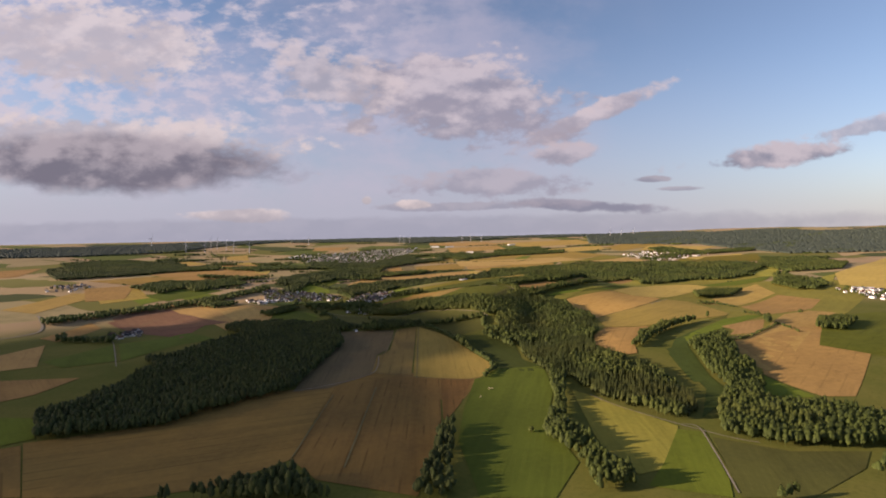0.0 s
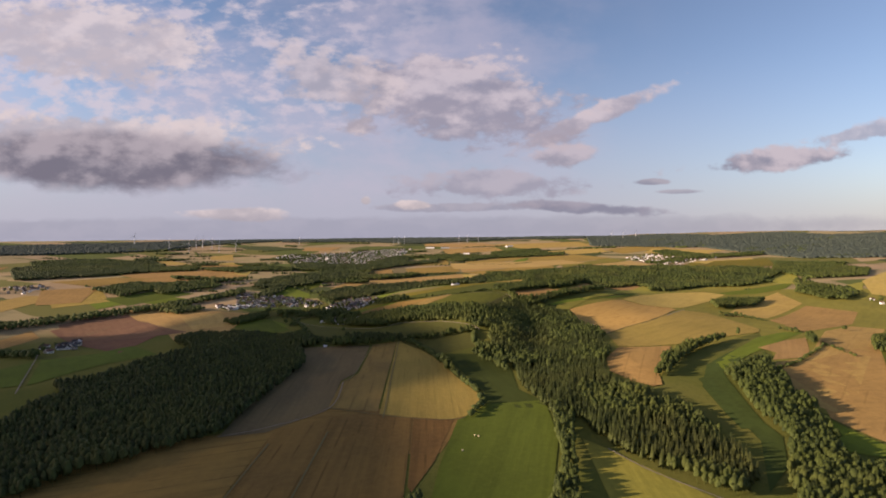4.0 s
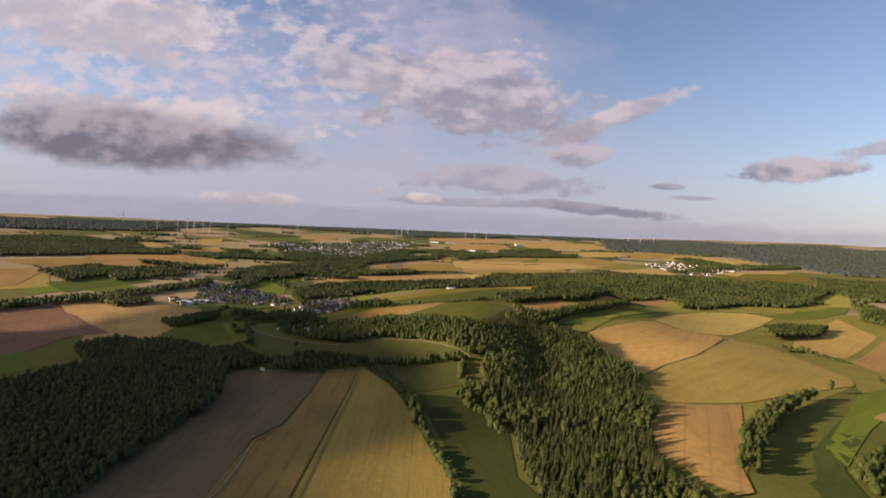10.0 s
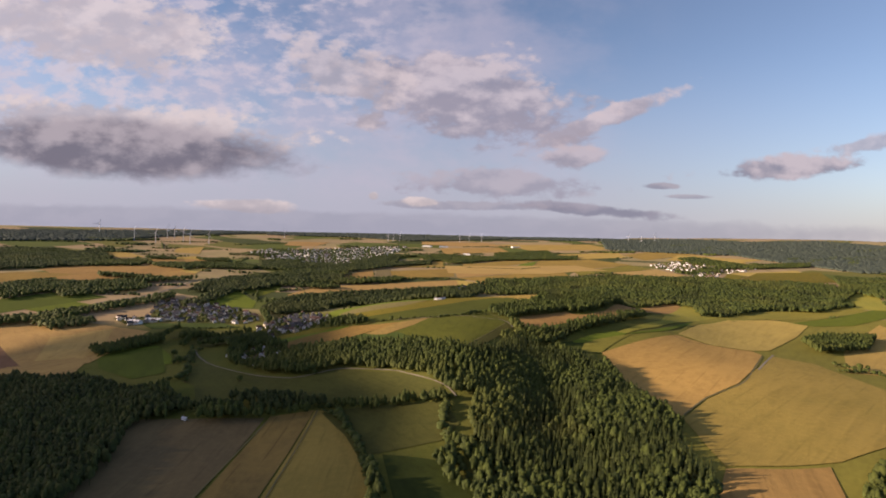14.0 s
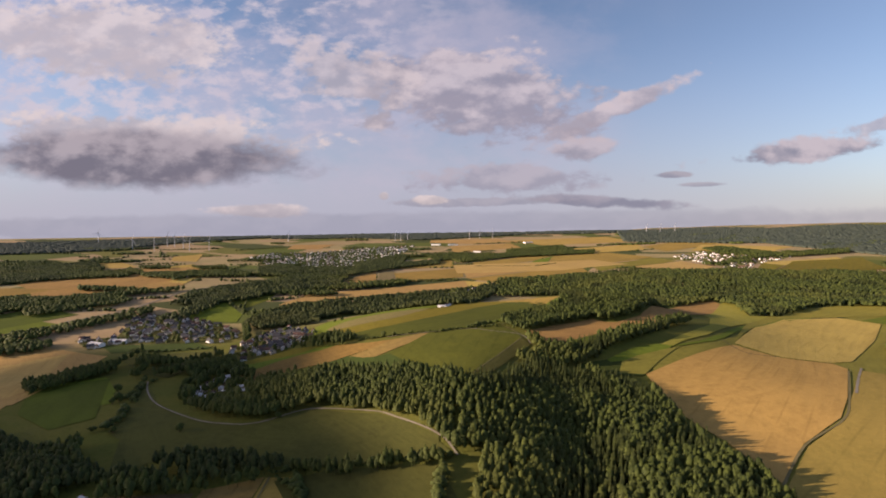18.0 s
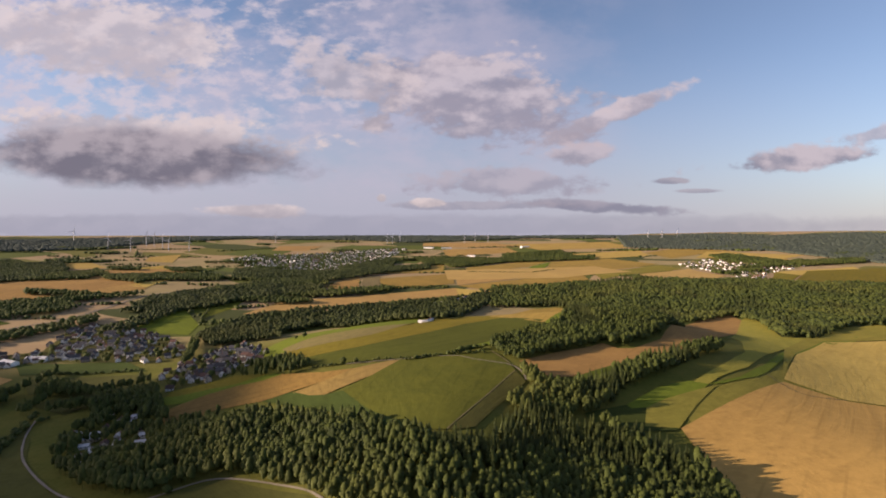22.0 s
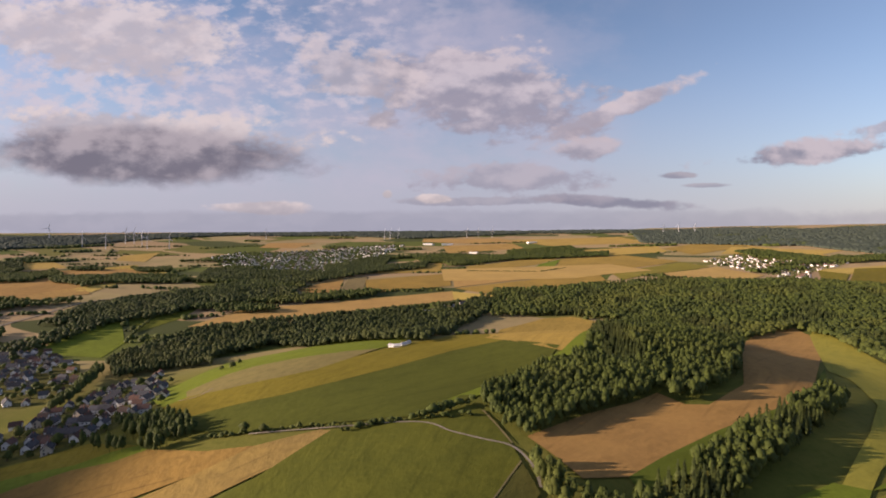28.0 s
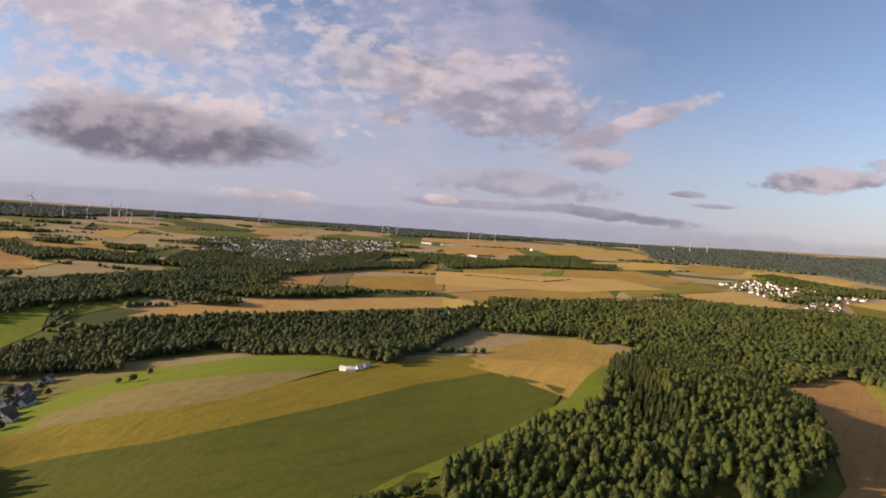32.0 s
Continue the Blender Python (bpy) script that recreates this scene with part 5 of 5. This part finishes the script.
wood("broadleaf", 2, [(-1958, 2532), (-1732, 2758), (-1327, 2553), (-1268, 2195), (-1630, 2158)])
wood("broadleaf", 2, [(-1053, 1704), (-944, 1849), (-788, 1900), (-861, 1769), (-1011, 1671)])
wood("broadleaf", 2, [(-922, 1739), (-786, 1891), (-720, 1832), (-843, 1658)])
wood("broadleaf", 2, [(-793, 1008), (-638, 951), (-613, 913), (-751, 954)])
wood("broadleaf", 2, [(-979, 1194), (-889, 1327), (-716, 1548), (-637, 1778), (-601, 1730), (-677, 1502), (-860, 1285), (-930, 1150)])
wood("broadleaf", 2, [(-711, 1430), (-715, 1472), (-630, 1478), (-598, 1439), (-642, 1390)])
wood("dark", 2, [(-547, 1665), (-550, 1962), (-443, 2049), (-428, 1953), (-500, 1884), (-494, 1641)])
# Skyline forest, in the leaf colour that has haze painted in.
wood("hazed_pine", 3, [(-3045, 2443), (-2707, 3030), (-2248, 3664), (-1867, 4255), (-1486, 4903), (-1326, 4389), (-1676, 3796), (-1807, 3242), (-2172, 2866), (-2407, 2692), (-2728, 2187)])
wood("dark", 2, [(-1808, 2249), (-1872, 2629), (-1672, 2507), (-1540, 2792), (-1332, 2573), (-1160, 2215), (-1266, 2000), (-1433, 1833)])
wood("hazed_pine", 3, [(-1487, 4903), (-811, 4903), (-123, 4680), (603, 4579), (1442, 4905), (1261, 4331), (602, 4380), (190, 4198), (-190, 4076), (-688, 4266), (-1277, 4217)])
wood("hazed_pine", 3, [(1442, 4905), (1936, 4404), (2154, 3968), (2587, 3871), (2675, 3448), (2963, 3284), (3295, 2972), (2513, 2266), (2181, 2416), (1822, 2576), (1787, 2863), (1719, 3305), (1480, 3450), (1112, 3673)])
wood("broadleaf", 2, [(-1068, 1687), (-1025, 1852), (-885, 1783), (-924, 1602)])
wood("broadleaf", 2, [(1585, 2417), (1696, 2233), (1627, 1962), (1415, 1730), (1253, 1755), (1300, 2018)])
wood("broadleaf", 2, [(1139, 1679), (1138, 1475), (1090, 1382), (1009, 1328), (1001, 1475)])
wood("dark", 2, [(-298, 2504), (-301, 2902), (-223, 3148), (-185, 2622), (-233, 2405)])
wood("broadleaf", 2, [(-87, 3208), (56, 3265), (278, 3233), (179, 2958), (-9, 2921)])
wood("broadleaf", 2, [(363, 3389), (712, 3564), (720, 3269), (477, 3109), (348, 3072)])
wood("broadleaf", 2, [(-1208, 2399), (-1227, 2571), (-1089, 2445), (-1041, 2241)])
wood("broadleaf", 2, [(-1233, 2637), (-1119, 2661), (-1074, 2595), (-1182, 2582)])
wood("broadleaf", 2, [(-1030, 2671), (-889, 2688), (-830, 2572), (-926, 2557)])
wood("broadleaf", 2, [(-910, 2238), (-971, 2385), (-809, 2268), (-806, 2169)])
wood("broadleaf", 2, [(-1000, 2009), (-775, 1994), (-745, 1972), (-952, 1958)])
wood("broadleaf", 1, [(-379, 1356), (-306, 1317), (-257, 1344), (-279, 1393), (-255, 1342), (-298, 1307), (-363, 1303)])
wood("broadleaf", 1, [(-292, 1265), (-283, 1278), (-272, 1278), (-276, 1259), (-313, 1254)])
wood("broadleaf", 1, [(-269, 1439), (-284, 1481), (-336, 1591), (-318, 1583), (-281, 1498), (-244, 1414)])
wood("dark", 1, [(-350, 1625), (-322, 1682), (-208, 1623), (-174, 1584), (-235, 1581), (-278, 1546)])
wood("broadleaf", 1, [(-338, 952), (-299, 991), (-263, 1026), (-236, 1044), (-208, 1005), (-168, 973), (-125, 976), (-80, 976), (-50, 989), (-33, 992), (-89, 970), (-162, 951), (-218, 964), (-213, 925), (-185, 865), (-201, 846), (-220, 822)])
wood("mixed", 1, [(-130, 1161), (-105, 1163), (-93, 1180), (-72, 1185), (-48, 1183), (-20, 1168), (11, 1152), (39, 1138), (55, 1120), (76, 1098), (98, 1089), (99, 1068), (77, 1068), (9, 1090), (-94, 1107)])
wood("broadleaf", 1, [(-144, 1360), (-117, 1359), (-68, 1330), (-42, 1300), (-63, 1301), (-114, 1327)])
wood("dark", 1, [(-147, 1000), (-138, 1012), (-83, 1012), (-45, 1006), (-41, 994), (-125, 991)])
hedge(8, [(-30, 990), (22, 877), (45, 781), (67, 711), (70, 672), (54, 634)])
hedge(5, [(60, 1282), (85, 1293), (109, 1298), (144, 1302)])
hedge(6, [(592, 1134), (641, 1138), (646, 1072)])
hedge(7, [(601, 958), (607, 934)])
hedge(6, [(622, 1178), (642, 1144), (660, 1122)])
hedge(5, [(437, 727), (470, 746), (579, 842), (565, 772)])
hedge(6, [(-43, 986), (-16, 967), (11, 893), (25, 847)])
hedge(6, [(-266, 1154), (-278, 1184), (-292, 1218), (-292, 1244)])
hedge(6, [(-419, 1781), (-443, 1854), (-474, 1933), (-408, 2003)])
hedge(6, [(-348, 1490), (-344, 1520), (-322, 1552)])
hedge(5, [(-425, 1404), (-356, 1405), (-308, 1422)])
hedge(6, [(-273, 2206), (-175, 2196), (82, 2239)])
hedge(5, [(159, 2596), (394, 2569), (510, 2729)])
hedge(6, [(-51, 993), (-17, 999), (30, 990), (87, 978)])
hedge(9, [(81, 969), (78, 923), (85, 890), (98, 855), (120, 842)])
hedge(7, [(15, 880), (27, 860), (39, 837)])
hedge(4, [(-44, 1299), (-10, 1297), (2, 1298), (53, 1294), (108, 1295)])
hedge(8, [(109, 1297), (128, 1314), (147, 1330)])
hedge(8, [(-251, 1072), (-241, 1080), (-239, 1100), (-260, 1137)])
hedge(6, [(-282, 1158), (-284, 1189), (-313, 1253)])

hedge_rng = np.random.default_rng(21)
for i in range(120):
    bearing, reach = hedge_rng.uniform(-0.78, 0.80), hedge_rng.uniform(1300, 3400)
    far_hedge(100 + math.sin(bearing) * reach, 500 + math.cos(bearing) * reach, 0.35 + hedge_rng.choice((0.0, 1.57)) * (hedge_rng.uniform() < 0.3) + hedge_rng.normal(0, 0.25), hedge_rng.uniform(90, 420))

for i in range(70):
    bearing, reach = hedge_rng.uniform(-0.80, 0.80), hedge_rng.uniform(1500, 3900)
    x, y = 100 + math.sin(bearing) * reach, 500 + math.cos(bearing) * reach
    long, deep = hedge_rng.uniform(50, 170), hedge_rng.uniform(18, 45)
    if any(inside(o, [x], [y])[0] for o in FIELDS):
        continue
    turn = 0.3 + hedge_rng.normal(0, 0.35)
    rim = [(long * math.cos(a) * hedge_rng.uniform(0.7, 1.1), deep * math.sin(a) * hedge_rng.uniform(0.7, 1.1)) for a in np.arange(0, 6.2, 0.52)]
    wood("broadleaf", 2 if reach < 2800 else 3, [(x + p * math.cos(turn) - q * math.sin(turn), y + p * math.sin(turn) + q * math.cos(turn)) for p, q in rim])

# ---- wind turbines ----


def turbine_thing():
    """A wind turbine of unit hub height 1."""
    ob = tagged(new("wind_turbine"), "tall white wind turbine with three blades at rest", "wind turbine", "wind turbines")
    part("tower", tube(bmesh.new(), [((0, 0, -0.05), 0.030), ((0, 0, 0.5), 0.024), ((0, 0, 1.0), 0.017)], 10), "mast_white", ob)
    part("nacelle", box(bmesh.new(), -0.025, 0.025, -0.05, 0.07, 0.985, 1.035), "mast_white", ob)
    bm = bmesh.new()
    bmesh.ops.create_icosphere(bm, subdivisions=2, radius=0.026, matrix=Matrix.Translation((0, -0.065, 1.01)))
    hub = part("hub", bm, "mast_white", ob)
    for i in range(3):
        bm = bmesh.new()
        v = [bm.verts.new(p) for p in ((-0.012, 0.006, 0.0), (0.018, -0.004, 0.0), (0.030, -0.006, 0.12), (0.004, -0.002, 0.55), (-0.006, 0.002, 0.55), (-0.016, 0.006, 0.12),
                                       (-0.012, -0.006, 0.0), (0.018, -0.012, 0.0), (0.030, -0.012, 0.12), (0.004, -0.006, 0.55), (-0.006, -0.004, 0.55), (-0.016, -0.004, 0.12))]
        bm.faces.new(v[:6]), bm.faces.new(v[:5:-1])
        for k in range(6):
            bm.faces.new((v[(k + 1) % 6], v[k], v[6 + k], v[6 + (k + 1) % 6]))
        bm.transform(Matrix.Translation((0, -0.065, 1.01)) @ Matrix.Rotation(radians(20 + 120 * i), 4, "Y"))
        part("blade", bm, "mast_white", hub)
    return ob


TURBINE = turbine_thing()
STOOD = [0]


def turbine(x, y, tall):
    ob = TURBINE if not STOOD[0] else copy_thing(TURBINE, Matrix())
    ob.matrix_basis = at_ground(x, y, 10 + 7 * (STOOD[0] % 3)) @ Matrix.Diagonal((tall * 0.85, tall * 0.85, tall * 0.85, 1))
    STOOD[0] += 1


turbine(-1577, 3290, 66)
turbine(-1313, 3373, 66)
turbine(-1415, 3356, 66)
turbine(-1507, 3455, 69)
turbine(-1617, 3556, 71)
turbine(-1657, 3547, 71)
turbine(-1725, 3330, 68)
turbine(-2089, 3559, 75)
turbine(-1075, 3997, 57)
turbine(-340, 4039, 56)
turbine(-303, 4034, 56)
turbine(-259, 4074, 56)
turbine(176, 4085, 52)
turbine(250, 4162, 53)
turbine(339, 4141, 52)
turbine(1463, 4248, 58)
turbine(1551, 4223, 58)
turbine(1644, 4200, 58)
